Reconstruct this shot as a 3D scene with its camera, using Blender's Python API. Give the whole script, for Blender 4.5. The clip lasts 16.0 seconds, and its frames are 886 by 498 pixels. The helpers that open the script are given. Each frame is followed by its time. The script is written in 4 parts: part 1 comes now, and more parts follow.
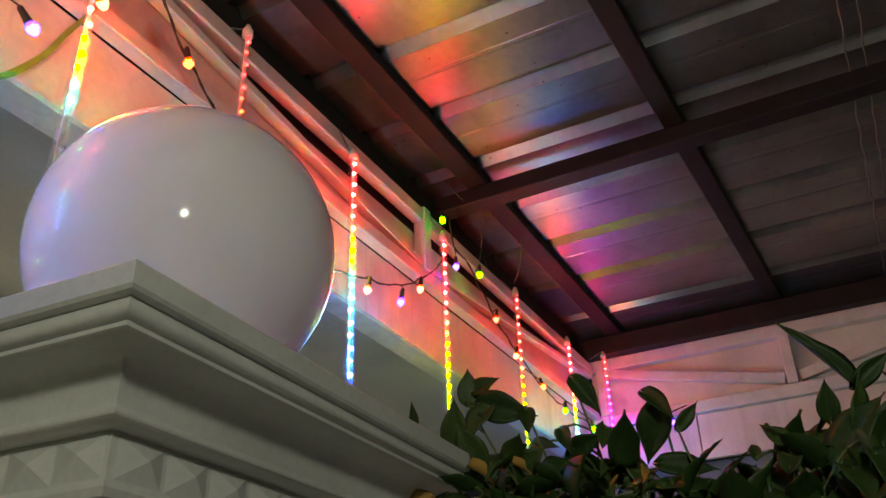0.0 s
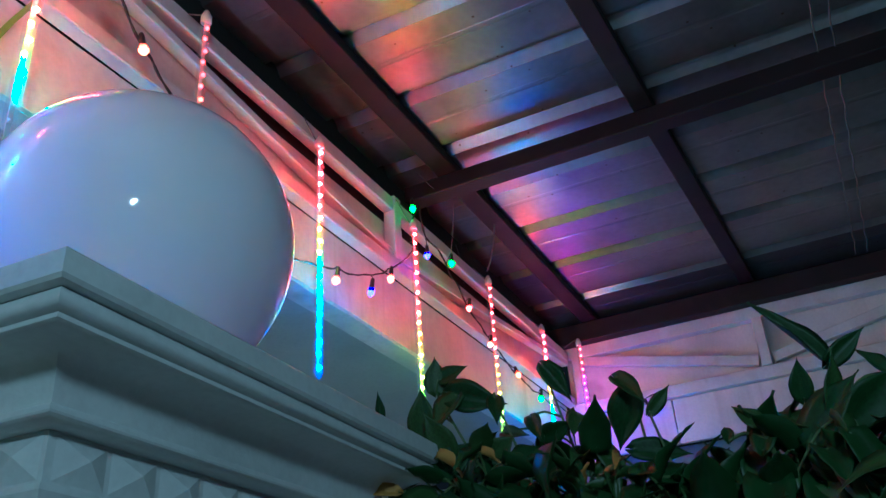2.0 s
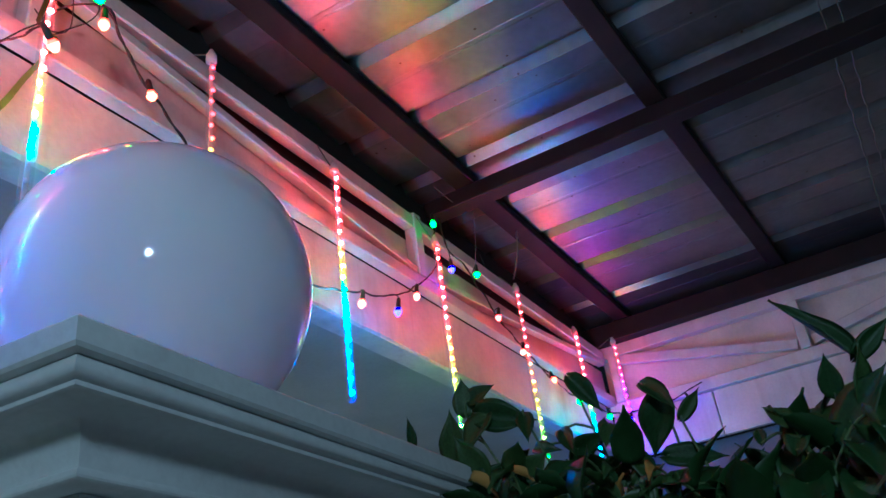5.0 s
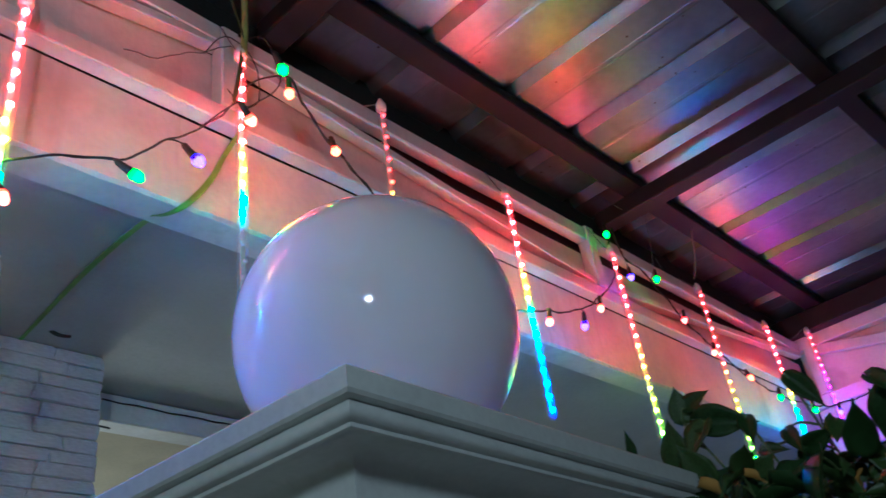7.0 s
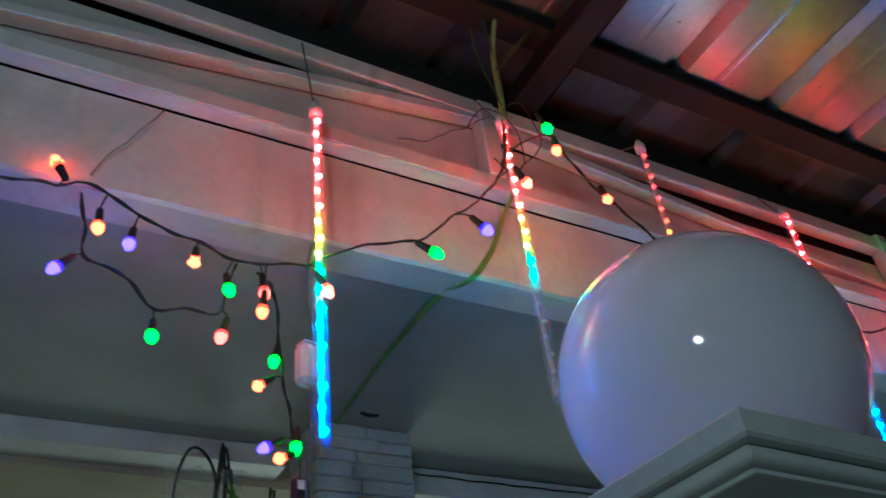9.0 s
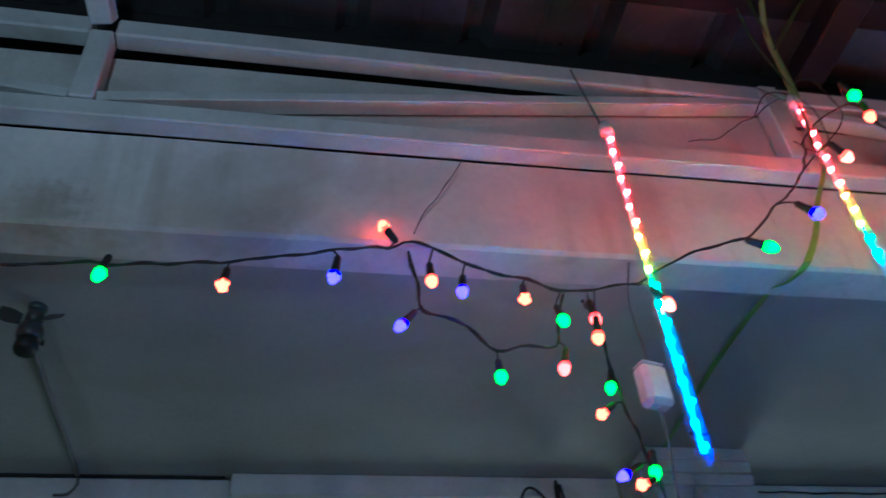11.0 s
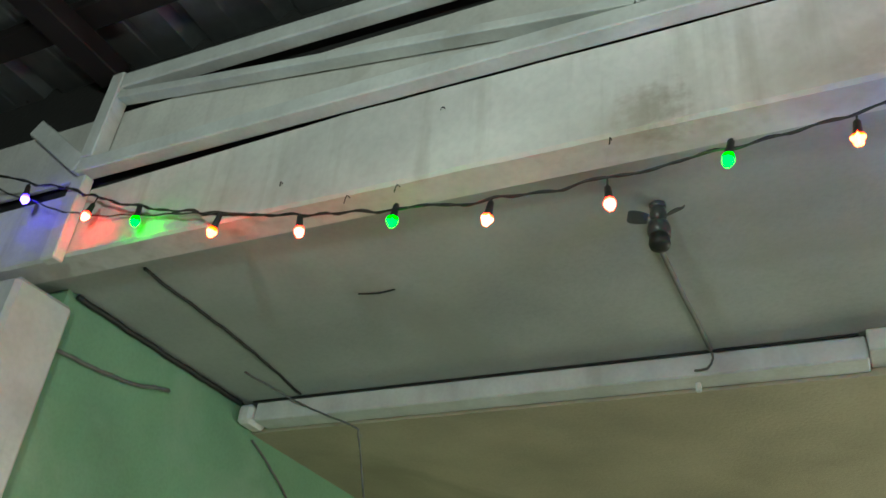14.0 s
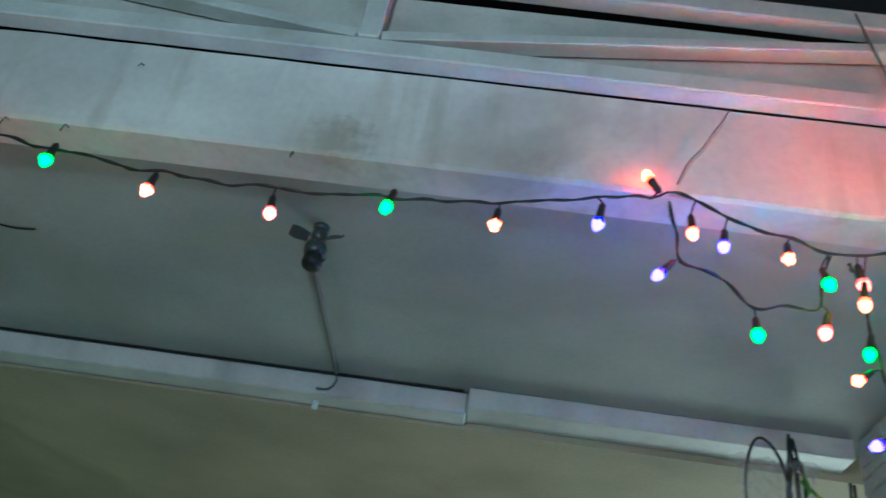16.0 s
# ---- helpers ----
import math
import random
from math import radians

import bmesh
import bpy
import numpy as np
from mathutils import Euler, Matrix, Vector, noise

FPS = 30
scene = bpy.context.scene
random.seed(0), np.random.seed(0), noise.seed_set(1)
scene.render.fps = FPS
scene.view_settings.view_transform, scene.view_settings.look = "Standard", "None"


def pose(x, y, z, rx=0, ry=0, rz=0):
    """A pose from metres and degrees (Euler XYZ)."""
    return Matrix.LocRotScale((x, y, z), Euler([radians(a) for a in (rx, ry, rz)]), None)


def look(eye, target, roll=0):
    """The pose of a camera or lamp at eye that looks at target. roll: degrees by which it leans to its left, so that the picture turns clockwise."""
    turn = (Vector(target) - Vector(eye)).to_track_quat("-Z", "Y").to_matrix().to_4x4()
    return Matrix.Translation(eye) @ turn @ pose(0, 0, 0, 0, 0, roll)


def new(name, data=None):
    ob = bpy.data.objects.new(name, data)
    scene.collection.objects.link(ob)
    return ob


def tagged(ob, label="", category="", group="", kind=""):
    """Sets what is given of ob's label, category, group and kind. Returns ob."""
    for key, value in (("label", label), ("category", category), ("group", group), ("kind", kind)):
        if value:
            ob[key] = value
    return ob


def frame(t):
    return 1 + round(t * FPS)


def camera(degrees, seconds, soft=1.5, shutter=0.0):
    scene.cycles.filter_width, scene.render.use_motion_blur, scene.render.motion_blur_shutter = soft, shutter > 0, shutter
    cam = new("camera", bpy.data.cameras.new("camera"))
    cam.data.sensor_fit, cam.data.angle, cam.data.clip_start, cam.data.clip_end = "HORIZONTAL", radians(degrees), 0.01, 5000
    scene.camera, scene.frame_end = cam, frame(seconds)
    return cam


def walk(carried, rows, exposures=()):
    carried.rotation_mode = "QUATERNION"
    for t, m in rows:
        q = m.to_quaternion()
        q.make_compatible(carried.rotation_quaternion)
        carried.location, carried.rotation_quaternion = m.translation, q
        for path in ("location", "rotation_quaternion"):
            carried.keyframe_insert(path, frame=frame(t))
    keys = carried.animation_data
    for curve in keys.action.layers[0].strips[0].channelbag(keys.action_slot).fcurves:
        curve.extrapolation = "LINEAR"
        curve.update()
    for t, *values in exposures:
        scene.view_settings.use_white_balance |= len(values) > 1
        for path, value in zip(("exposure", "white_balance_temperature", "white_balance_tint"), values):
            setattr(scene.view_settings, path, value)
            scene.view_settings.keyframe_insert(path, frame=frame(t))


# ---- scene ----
cam = camera(54.8, 16.0, shutter=0.4)
PATH = [
    (0, (-0.262, 0.238, 1.735), (1.299, 1.03, 2.702), -2.0),
    (0.5, (-0.243, 0.24, 1.742), (1.338, 0.999, 2.703), -2.5),
    (1, (-0.234, 0.231, 1.738), (1.351, 0.99, 2.693), -3.4),
    (1.5, (-0.234, 0.221, 1.734), (1.356, 0.982, 2.68), -3.8),
    (2, (-0.223, 0.239, 1.744), (1.372, 0.987, 2.691), -4.0),
    (2.5, (-0.226, 0.234, 1.745), (1.373, 0.98, 2.686), -3.3),
    (3, (-0.229, 0.223, 1.748), (1.369, 0.974, 2.687), -3.9),
    (5.3, (-0.222, 0.214, 1.76), (1.313, 1.053, 2.729), -9.5),
    (5.5, (-0.248, 0.208, 1.755), (1.256, 1.098, 2.728), -9.9),
    (6, (-0.271, 0.215, 1.754), (1.122, 1.231, 2.769), -9.6),
    (6.5, (-0.277, 0.216, 1.756), (1.088, 1.253, 2.787), -9.4),
    (7, (-0.292, 0.231, 1.754), (1.028, 1.309, 2.801), -9.1),
    (7.5, (-0.314, 0.249, 1.752), (0.887, 1.445, 2.815), -8.5),
    (8, (-0.318, 0.269, 1.754), (0.782, 1.551, 2.825), -7.7),
    (8.5, (-0.334, 0.284, 1.762), (0.645, 1.602, 2.905), -7.6),
    (10.8, (-0.487, 0.369, 1.777), (-0.079, 1.795, 3.118), -5.9),
    (11, (-0.491, 0.374, 1.776), (-0.151, 1.828, 3.106), -5.4),
    (11.5, (-0.514, 0.379, 1.78), (-0.348, 1.865, 3.108), -4.4),
    (12, (-0.542, 0.365, 1.778), (-0.581, 1.844, 3.123), -2.3),
    (12.5, (-0.573, 0.353, 1.773), (-0.829, 1.807, 3.122), -0.5),
    (13, (-0.601, 0.355, 1.769), (-1.1, 1.8, 3.058), 1.0),
    (13.5, (-0.625, 0.343, 1.776), (-1.328, 1.77, 2.989), 3.7),
    (14, (-0.657, 0.334, 1.771), (-1.462, 1.811, 2.853), 6.2),
    (14.5, (-0.649, 0.329, 1.769), (-1.425, 1.837, 2.829), 8.8),
    (15, (-0.625, 0.328, 1.752), (-1.198, 1.894, 2.856), 9.9),
    (15.5, (-0.615, 0.325, 1.786), (-0.926, 1.949, 2.912), 10.2),
    (16, (-0.584, 0.309, 1.773), (-0.707, 1.933, 2.933), 9.7),
]
walk(cam, [(t, look(eye, target, roll)) for t, eye, target, roll in PATH],
     [(0, -0.32, 8600, 6), (0.5, -0.35, 4900, -8), (1.0, -0.3, 5500, 0), (1.5, -0.4, 6900, -2), (2.0, -0.35, 4300, -14), (2.5, -0.4, 8600, -6), (3.0, -0.37, 4550, -15), (5.5, -0.45, 4600, 0), (6.0, -0.55, 6500, -8),
      (6.5, -0.8, 4900, -14), (7.0, -0.55, 5200, 2), (7.5, -0.85, 8400, -6), (8.0, -0.35, 6000, 2), (8.5, -1.05, 5450, -10), (10.8, -1.42, 4350, 2), (11.5, -0.33, 5800, -16), (12.3, 0.1, 5700, -8),
      (13.0, 0.25, 6200, 8), (13.5, 0.3, 5000, -4), (14.0, 0.45, 6700, -10), (14.5, 0.6, 5800, 5), (15.0, 0.45, 5000, 16), (15.5, -0.05, 6000, 10), (16.0, -0.05, 5000, -12)])

# ---- light: night, one white bulb lamp behind the camera, coloured tubes and bulbs ----
world = bpy.data.worlds.new("night")
world.use_nodes = True
world.node_tree.nodes["Background"].inputs[0].default_value = (0.55, 0.62, 0.8, 1)
world.node_tree.nodes["Background"].inputs[1].default_value = 0.012
scene.world = world
LAMP_AT = (-1.0, -0.33, 2.33)
lamp = new("yard_lamp", bpy.data.lights.new("yard_lamp", "POINT"))
lamp.data.energy, lamp.data.shadow_soft_size, lamp.data.color = 43.0, 0.08, (0.90, 0.99, 1.0)
lamp.location = LAMP_AT
porch = new("porch_lamp", bpy.data.lights.new("porch_lamp", "POINT"))
porch.data.energy, porch.data.shadow_soft_size, porch.data.color = 58.0, 0.5, (1.0, 0.98, 0.86)
porch.location = (0.9, 3.7, 1.75)

# ---- levels of the eave, in metres ----
FACE = 1.40          # front of the concrete edge beam
BEAM_LOW, BEAM_TOP = 2.72, 2.9357
CHORD_TOP = 3.20
TUBE = 1.36          # front of the eave truss, hung before the beam
CEIL = 2.74
BACK = 2.256
ROOF = 3.345
FAR = 3.5
LEFT = -2.345
POSTS = (-2.205, -0.866, 0.48, 1.842)


# ---- materials ----
def mat(name, color, rough=0.6, metal=0.0, var=0.25, scale=6.0, bump=0.15, fine=90.0, stain=None, stain_at=0.62, coat=0.0, spec=0.5, streak=0.0, spots=(), grain=0.35):
    """Paint, stone, metal or plastic with grain at two scales, and stains of their own colour."""
    m = bpy.data.materials.new(name)
    m.use_nodes = True
    nt = m.node_tree
    b = nt.nodes["Principled BSDF"]
    link = nt.links.new
    tc = nt.nodes.new("ShaderNodeTexCoord")
    big = nt.nodes.new("ShaderNodeTexNoise")
    big.inputs["Scale"].default_value, big.inputs["Detail"].default_value = scale, 6
    small = nt.nodes.new("ShaderNodeTexNoise")
    small.inputs["Scale"].default_value, small.inputs["Detail"].default_value = fine, 4
    link(tc.outputs["Object"], big.inputs["Vector"])
    link(tc.outputs["Object"], small.inputs["Vector"])
    ramp = nt.nodes.new("ShaderNodeValToRGB")
    ramp.color_ramp.elements[0].position, ramp.color_ramp.elements[1].position = 0.3, 0.7
    ramp.color_ramp.elements[0].color = (*[c * (1 - var) for c in color], 1)
    ramp.color_ramp.elements[1].color = (*[min(1, c * (1 + var * 0.5)) for c in color], 1)
    link(big.outputs["Fac"], ramp.inputs["Fac"])
    mix = nt.nodes.new("ShaderNodeMix")
    mix.data_type, mix.blend_type = "RGBA", "MULTIPLY"
    mix.inputs["Factor"].default_value = grain
    link(ramp.outputs["Color"], mix.inputs["A"])
    link(small.outputs["Color"], mix.inputs["B"])
    grey = nt.nodes.new("ShaderNodeValToRGB")
    grey.color_ramp.elements[0].position, grey.color_ramp.elements[1].position = 0.25, 0.6
    grey.color_ramp.elements[0].color = (0.75, 0.75, 0.75, 1)
    link(small.outputs["Fac"], grey.inputs["Fac"])
    link(grey.outputs["Color"], mix.inputs["B"])
    last = mix.outputs["Result"]
    if stain:
        blot = nt.nodes.new("ShaderNodeTexNoise")
        blot.inputs["Scale"].default_value, blot.inputs["Detail"].default_value = scale * 0.7, 8
        blot.inputs["Distortion"].default_value = 0.6
        shift = nt.nodes.new("ShaderNodeMapping")
        shift.inputs["Location"].default_value = (7.3, 1.9, 4.1)
        link(tc.outputs["Object"], shift.inputs["Vector"])
        link(shift.outputs["Vector"], blot.inputs["Vector"])
        edge = nt.nodes.new("ShaderNodeValToRGB")
        edge.color_ramp.elements[0].position, edge.color_ramp.elements[1].position = stain_at - 0.06, stain_at + 0.12
        link(blot.outputs["Fac"], edge.inputs["Fac"])
        over = nt.nodes.new("ShaderNodeMix")
        over.data_type = "RGBA"
        link(edge.outputs["Color"], over.inputs["Factor"])
        link(last, over.inputs["A"])
        over.inputs["B"].default_value = (*stain, 1)
        last = over.outputs["Result"]
    if streak:
        run = nt.nodes.new("ShaderNodeMapping")
        run.inputs["Scale"].default_value = (22, 22, 1.6)
        link(tc.outputs["Object"], run.inputs["Vector"])
        drip = nt.nodes.new("ShaderNodeTexNoise")
        drip.inputs["Scale"].default_value, drip.inputs["Detail"].default_value = 1.0, 5
        link(run.outputs["Vector"], drip.inputs["Vector"])
        thin = nt.nodes.new("ShaderNodeMapRange")
        thin.inputs["From Min"].default_value, thin.inputs["From Max"].default_value = 0.56, 0.78
        thin.inputs["To Max"].default_value = streak
        link(drip.outputs["Fac"], thin.inputs["Value"])
        over = nt.nodes.new("ShaderNodeMix")
        over.data_type = "RGBA"
        link(thin.outputs["Result"], over.inputs["Factor"])
        link(last, over.inputs["A"])
        over.inputs["B"].default_value = (*(stain or [c * 0.5 for c in color]), 1)
        last = over.outputs["Result"]
    for x, y, z, r, tone in spots:
        far = nt.nodes.new("ShaderNodeVectorMath")
        far.operation = "DISTANCE"
        rough_edge = nt.nodes.new("ShaderNodeMix")
        rough_edge.data_type, rough_edge.blend_type = "RGBA", "ADD"
        rough_edge.inputs["Factor"].default_value = r * 1.5
        link(tc.outputs["Object"], rough_edge.inputs["A"])
        link(small.outputs["Color"], rough_edge.inputs["B"])
        link(rough_edge.outputs["Result"], far.inputs[0])
        far.inputs[1].default_value = (x + r * 0.75, y + r * 0.75, z + r * 0.75)
        fade = nt.nodes.new("ShaderNodeMapRange")
        fade.inputs["From Min"].default_value, fade.inputs["From Max"].default_value = r * 1.1, r * 0.2
        fade.inputs["To Max"].default_value = 0.38
        link(far.outputs["Value"], fade.inputs["Value"])
        over = nt.nodes.new("ShaderNodeMix")
        over.data_type = "RGBA"
        link(fade.outputs["Result"], over.inputs["Factor"])
        link(last, over.inputs["A"])
        over.inputs["B"].default_value = (*tone, 1)
        last = over.outputs["Result"]
    link(last, b.inputs["Base Color"])
    b.inputs["Metallic"].default_value = metal
    b.inputs["Specular IOR Level"].default_value = spec
    b.inputs["Coat Weight"].default_value = coat
    rr = nt.nodes.new("ShaderNodeMapRange")
    rr.inputs["To Min"].default_value, rr.inputs["To Max"].default_value = max(0.03, rough - 0.12), min(1, rough + 0.12) if rough > 0.2 else 0.09
    link(big.outputs["Fac"], rr.inputs["Value"])
    link(rr.outputs["Result"], b.inputs["Roughness"])
    if bump:
        bn = nt.nodes.new("ShaderNodeBump")
        bn.inputs["Strength"].default_value, bn.inputs["Distance"].default_value = bump, 0.006
        link(small.outputs["Fac"], bn.inputs["Height"])
        link(bn.outputs["Normal"], b.inputs["Normal"])
    return m


def glow(name, color, power):
    m = bpy.data.materials.new(name)
    m.use_nodes = True
    b = m.node_tree.nodes["Principled BSDF"]
    b.inputs["Base Color"].default_value = (*color, 1)
    b.inputs["Roughness"].default_value = 0.3
    b.inputs["Emission Color"].default_value = (*color, 1)
    b.inputs["Emission Strength"].default_value = power
    return m


def glow_run(name, stops, power, low, high):
    """Light-emitting chips whose colour runs along the height of the tube."""
    m = bpy.data.materials.new(name)
    m.use_nodes = True
    nt = m.node_tree
    b = nt.nodes["Principled BSDF"]
    geo = nt.nodes.new("ShaderNodeNewGeometry")
    sep = nt.nodes.new("ShaderNodeSeparateXYZ")
    nt.links.new(geo.outputs["Position"], sep.inputs["Vector"])
    rng = nt.nodes.new("ShaderNodeMapRange")
    rng.inputs["From Min"].default_value, rng.inputs["From Max"].default_value = low, high
    nt.links.new(sep.outputs["Z"], rng.inputs["Value"])
    ramp = nt.nodes.new("ShaderNodeValToRGB")
    els = ramp.color_ramp.elements
    for n, (at, c) in enumerate(stops):
        e = els[n] if n < 2 else els.new(at)
        e.position, e.color = at, (*c, 1)
    nt.links.new(rng.outputs["Result"], ramp.inputs["Fac"])
    nt.links.new(ramp.outputs["Color"], b.inputs["Emission Color"])
    b.inputs["Emission Strength"].default_value = power
    return m


def clear(name, tint=(1, 1, 1), gloss=0.09):
    m = bpy.data.materials.new(name)
    m.use_nodes = True
    nt = m.node_tree
    for n in list(nt.nodes):
        if n.bl_idname == "ShaderNodeBsdfPrincipled":
            nt.nodes.remove(n)
    tr, gl, mx = (nt.nodes.new(k) for k in ("ShaderNodeBsdfTransparent", "ShaderNodeBsdfPrincipled", "ShaderNodeMixShader"))
    tr.inputs["Color"].default_value = (*tint, 1)
    gl.inputs["Base Color"].default_value = (0.8, 0.82, 0.85, 1)
    gl.inputs["Roughness"].default_value = 0.12
    mx.inputs["Fac"].default_value = gloss
    nt.links.new(tr.outputs[0], mx.inputs[1])
    nt.links.new(gl.outputs[0], mx.inputs[2])
    nt.links.new(mx.outputs[0], nt.nodes["Material Output"].inputs["Surface"])
    return m


CONCRETE = mat("painted_concrete", (0.77, 0.76, 0.73), 0.75, var=0.28, scale=3.2, bump=0.25, fine=60, stain=(0.36, 0.33, 0.27), stain_at=0.67, streak=0.45,
               spots=((-0.87, FACE, 2.765, 0.06, (0.22, 0.17, 0.11)), (-0.90, FACE, 2.735, 0.08, (0.30, 0.25, 0.17)), (-0.55, FACE, 2.725, 0.07, (0.33, 0.28, 0.2)), (0.9, FACE, 2.80, 0.09, (0.36, 0.30, 0.22))))
STEEL_WHITE = mat("white_painted_steel", (0.71, 0.72, 0.70), 0.5, var=0.2, scale=7, bump=0.08, stain=(0.42, 0.38, 0.31), stain_at=0.68, streak=0.25)
BOARD = mat("fibre_board", (0.71, 0.69, 0.65), 0.75, var=0.25, scale=4, bump=0.12, stain=(0.36, 0.33, 0.28), stain_at=0.66, streak=0.3)
SOFFIT = mat("soffit_paint", (0.46, 0.485, 0.46), 0.8, var=0.22, scale=2.2, bump=0.15, stain=(0.36, 0.37, 0.33), stain_at=0.62)
GREEN = mat("green_wall_paint", (0.22, 0.40, 0.24), 0.75, var=0.22, scale=3, bump=0.2, stain=(0.33, 0.48, 0.33), stain_at=0.63)
TAN = mat("tan_wall_paint", (0.46, 0.41, 0.295), 0.8, var=0.25, scale=2.5, bump=0.2, stain=(0.33, 0.29, 0.20), stain_at=0.62)
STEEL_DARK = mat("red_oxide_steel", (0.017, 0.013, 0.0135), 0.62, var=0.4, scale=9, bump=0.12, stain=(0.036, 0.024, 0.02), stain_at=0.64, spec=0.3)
ZINC = mat("galvanised_sheet", (0.27, 0.28, 0.285), 0.34, metal=0.84, var=0.28, scale=5, bump=0.05, fine=40, stain=(0.30, 0.28, 0.26), stain_at=0.64)
def rust_dots(m, scale, size, tone):
    """Small round rust specks scattered over a sheet."""
    nt = m.node_tree
    b = nt.nodes["Principled BSDF"]
    base = b.inputs["Base Color"].links[0].from_socket
    tc, cell, cut, over = (nt.nodes.new(k) for k in ("ShaderNodeTexCoord", "ShaderNodeTexVoronoi", "ShaderNodeMapRange", "ShaderNodeMix"))
    cell.inputs["Scale"].default_value = scale
    nt.links.new(tc.outputs["Object"], cell.inputs["Vector"])
    cut.inputs["From Min"].default_value, cut.inputs["From Max"].default_value = size, size * 0.5
    nt.links.new(cell.outputs["Distance"], cut.inputs["Value"])
    over.data_type = "RGBA"
    nt.links.new(cut.outputs["Result"], over.inputs["Factor"])
    nt.links.new(base, over.inputs["A"])
    over.inputs["B"].default_value = (*tone, 1)
    nt.links.new(over.outputs["Result"], b.inputs["Base Color"])


rust_dots(ZINC, 14.0, 0.07, (0.10, 0.07, 0.05))
STONE = mat("white_stone", (0.62, 0.63, 0.62), 0.7, var=0.18, scale=9, bump=0.35, fine=120, stain=(0.45, 0.45, 0.43), stain_at=0.66)
CAST = mat("cast_stone_paint", (0.60, 0.62, 0.60), 0.6, var=0.14, scale=6, bump=0.12, fine=110, stain=(0.46, 0.47, 0.45), stain_at=0.68)
BALL = mat("white_gloss_plastic", (0.80, 0.79, 0.84), 0.05, var=0.05, scale=3, bump=0.0, coat=0.3, grain=0.03)
shell = BALL.node_tree.nodes["Principled BSDF"]
shell.inputs["Subsurface Weight"].default_value, shell.inputs["Subsurface Scale"].default_value = 0.95, 0.3
BALL.node_tree.links.remove(shell.inputs["Roughness"].links[0])
shell.inputs["Roughness"].default_value = 0.02
shell.inputs["Subsurface Radius"].default_value = (1.0, 1.0, 1.0)
BLACK = mat("black_rubber", (0.018, 0.02, 0.018), 0.5, var=0.3, scale=30, bump=0.1)
GREY_WIRE = mat("grey_cable", (0.16, 0.16, 0.15), 0.55, var=0.3, scale=30, bump=0.05)
WHITE_PLASTIC = mat("white_plastic", (0.75, 0.76, 0.74), 0.35, var=0.08, scale=12, bump=0.03)
RIBBON = mat("green_ribbon", (0.20, 0.40, 0.06), 0.45, var=0.3, scale=20, bump=0.1)
STALK = mat("bamboo_stalk", (0.35, 0.38, 0.12), 0.5, var=0.3, scale=25, bump=0.1)
LEAF = mat("pothos_leaf", (0.024, 0.058, 0.015), 0.42, var=0.4, scale=14, bump=0.15, fine=60, spec=0.28)
LEAF_PALE = mat("young_leaf", (0.045, 0.085, 0.022), 0.42, var=0.35, scale=16, bump=0.15, fine=60, spec=0.28)
LEAF_DRY = mat("yellowed_leaf", (0.42, 0.24, 0.05), 0.5, var=0.35, scale=16, bump=0.15)
STEM = mat("vine_stem", (0.10, 0.15, 0.05), 0.5, var=0.3, scale=30, bump=0.1)
FLOOR = mat("concrete_floor", (0.5, 0.49, 0.46), 0.8, var=0.25, scale=2, bump=0.3)
# near black: the darkness of the void behind the truss, put into the colour
GAP_SHADE = mat("gap_shade_black", (0.022, 0.021, 0.02), 0.9, var=0.3, scale=4, bump=0.3)
YARD = mat("yard_wall", (0.20, 0.20, 0.19), 0.85, var=0.3, scale=2, bump=0.3)
FAN_BODY = mat("fan_enamel", (0.055, 0.06, 0.06), 0.35, var=0.2, scale=20, bump=0.03)
FAN_BLADE = mat("fan_blade", (0.05, 0.055, 0.05), 0.6, var=0.2, scale=12, bump=0.03)
CLEAR = clear("clear_tube")
WRAP = clear("clear_wrapper", gloss=0.12)
GRN, BLU, VIO, RED, CYAN, YEL = (0.0004, 0.50, 0.01), (0.0004, 0.05, 1.1), (0.16, 0.0008, 0.9), (0.50, 0.008, 0.010), (0.0004, 0.48, 0.75), (0.44, 0.22, 0.0005)
BULBS = {"o": glow("orange_bulb", (1, 0.010, 0.002), 42), "r": glow("red_bulb", (1, 0.005, 0.005), 42), "g": glow("green_bulb", (0.003, 1, 0.002), 26),
         "v": glow("violet_bulb", (0.016, 0.004, 1), 42), "w": glow("warm_white_bulb", (1, 0.014, 0.005), 34)}
CORES = {"o": glow("orange_core", (1, 0.055, 0.018), 42), "r": glow("red_core", (1, 0.035, 0.026), 42), "g": glow("green_core", (0.05, 1, 0.016), 26), "v": glow("violet_core", (0.05, 0.024, 1), 42), "w": glow("warm_white_core", (1, 0.08, 0.045), 34)}
RAINBOW = ((0.0, BLU), (0.26, (0.0004, 0.19, 0.8)), (0.38, CYAN), (0.49, GRN), (0.58, YEL), (0.68, (0.7, 0.02, 0.01)), (0.76, RED), (1.0, RED))
WARM_RUN = ((0.0, GRN), (0.25, (0.25, 0.36, 0.001)), (0.42, (0.46, 0.14, 0.001)), (0.58, (0.7, 0.02, 0.01)), (0.68, RED), (1.0, RED))
VIOLET_RUN = ((0.0, BLU), (0.3, VIO), (0.6, (0.4, 0.0008, 0.5)), (0.85, RED), (1.0, RED))



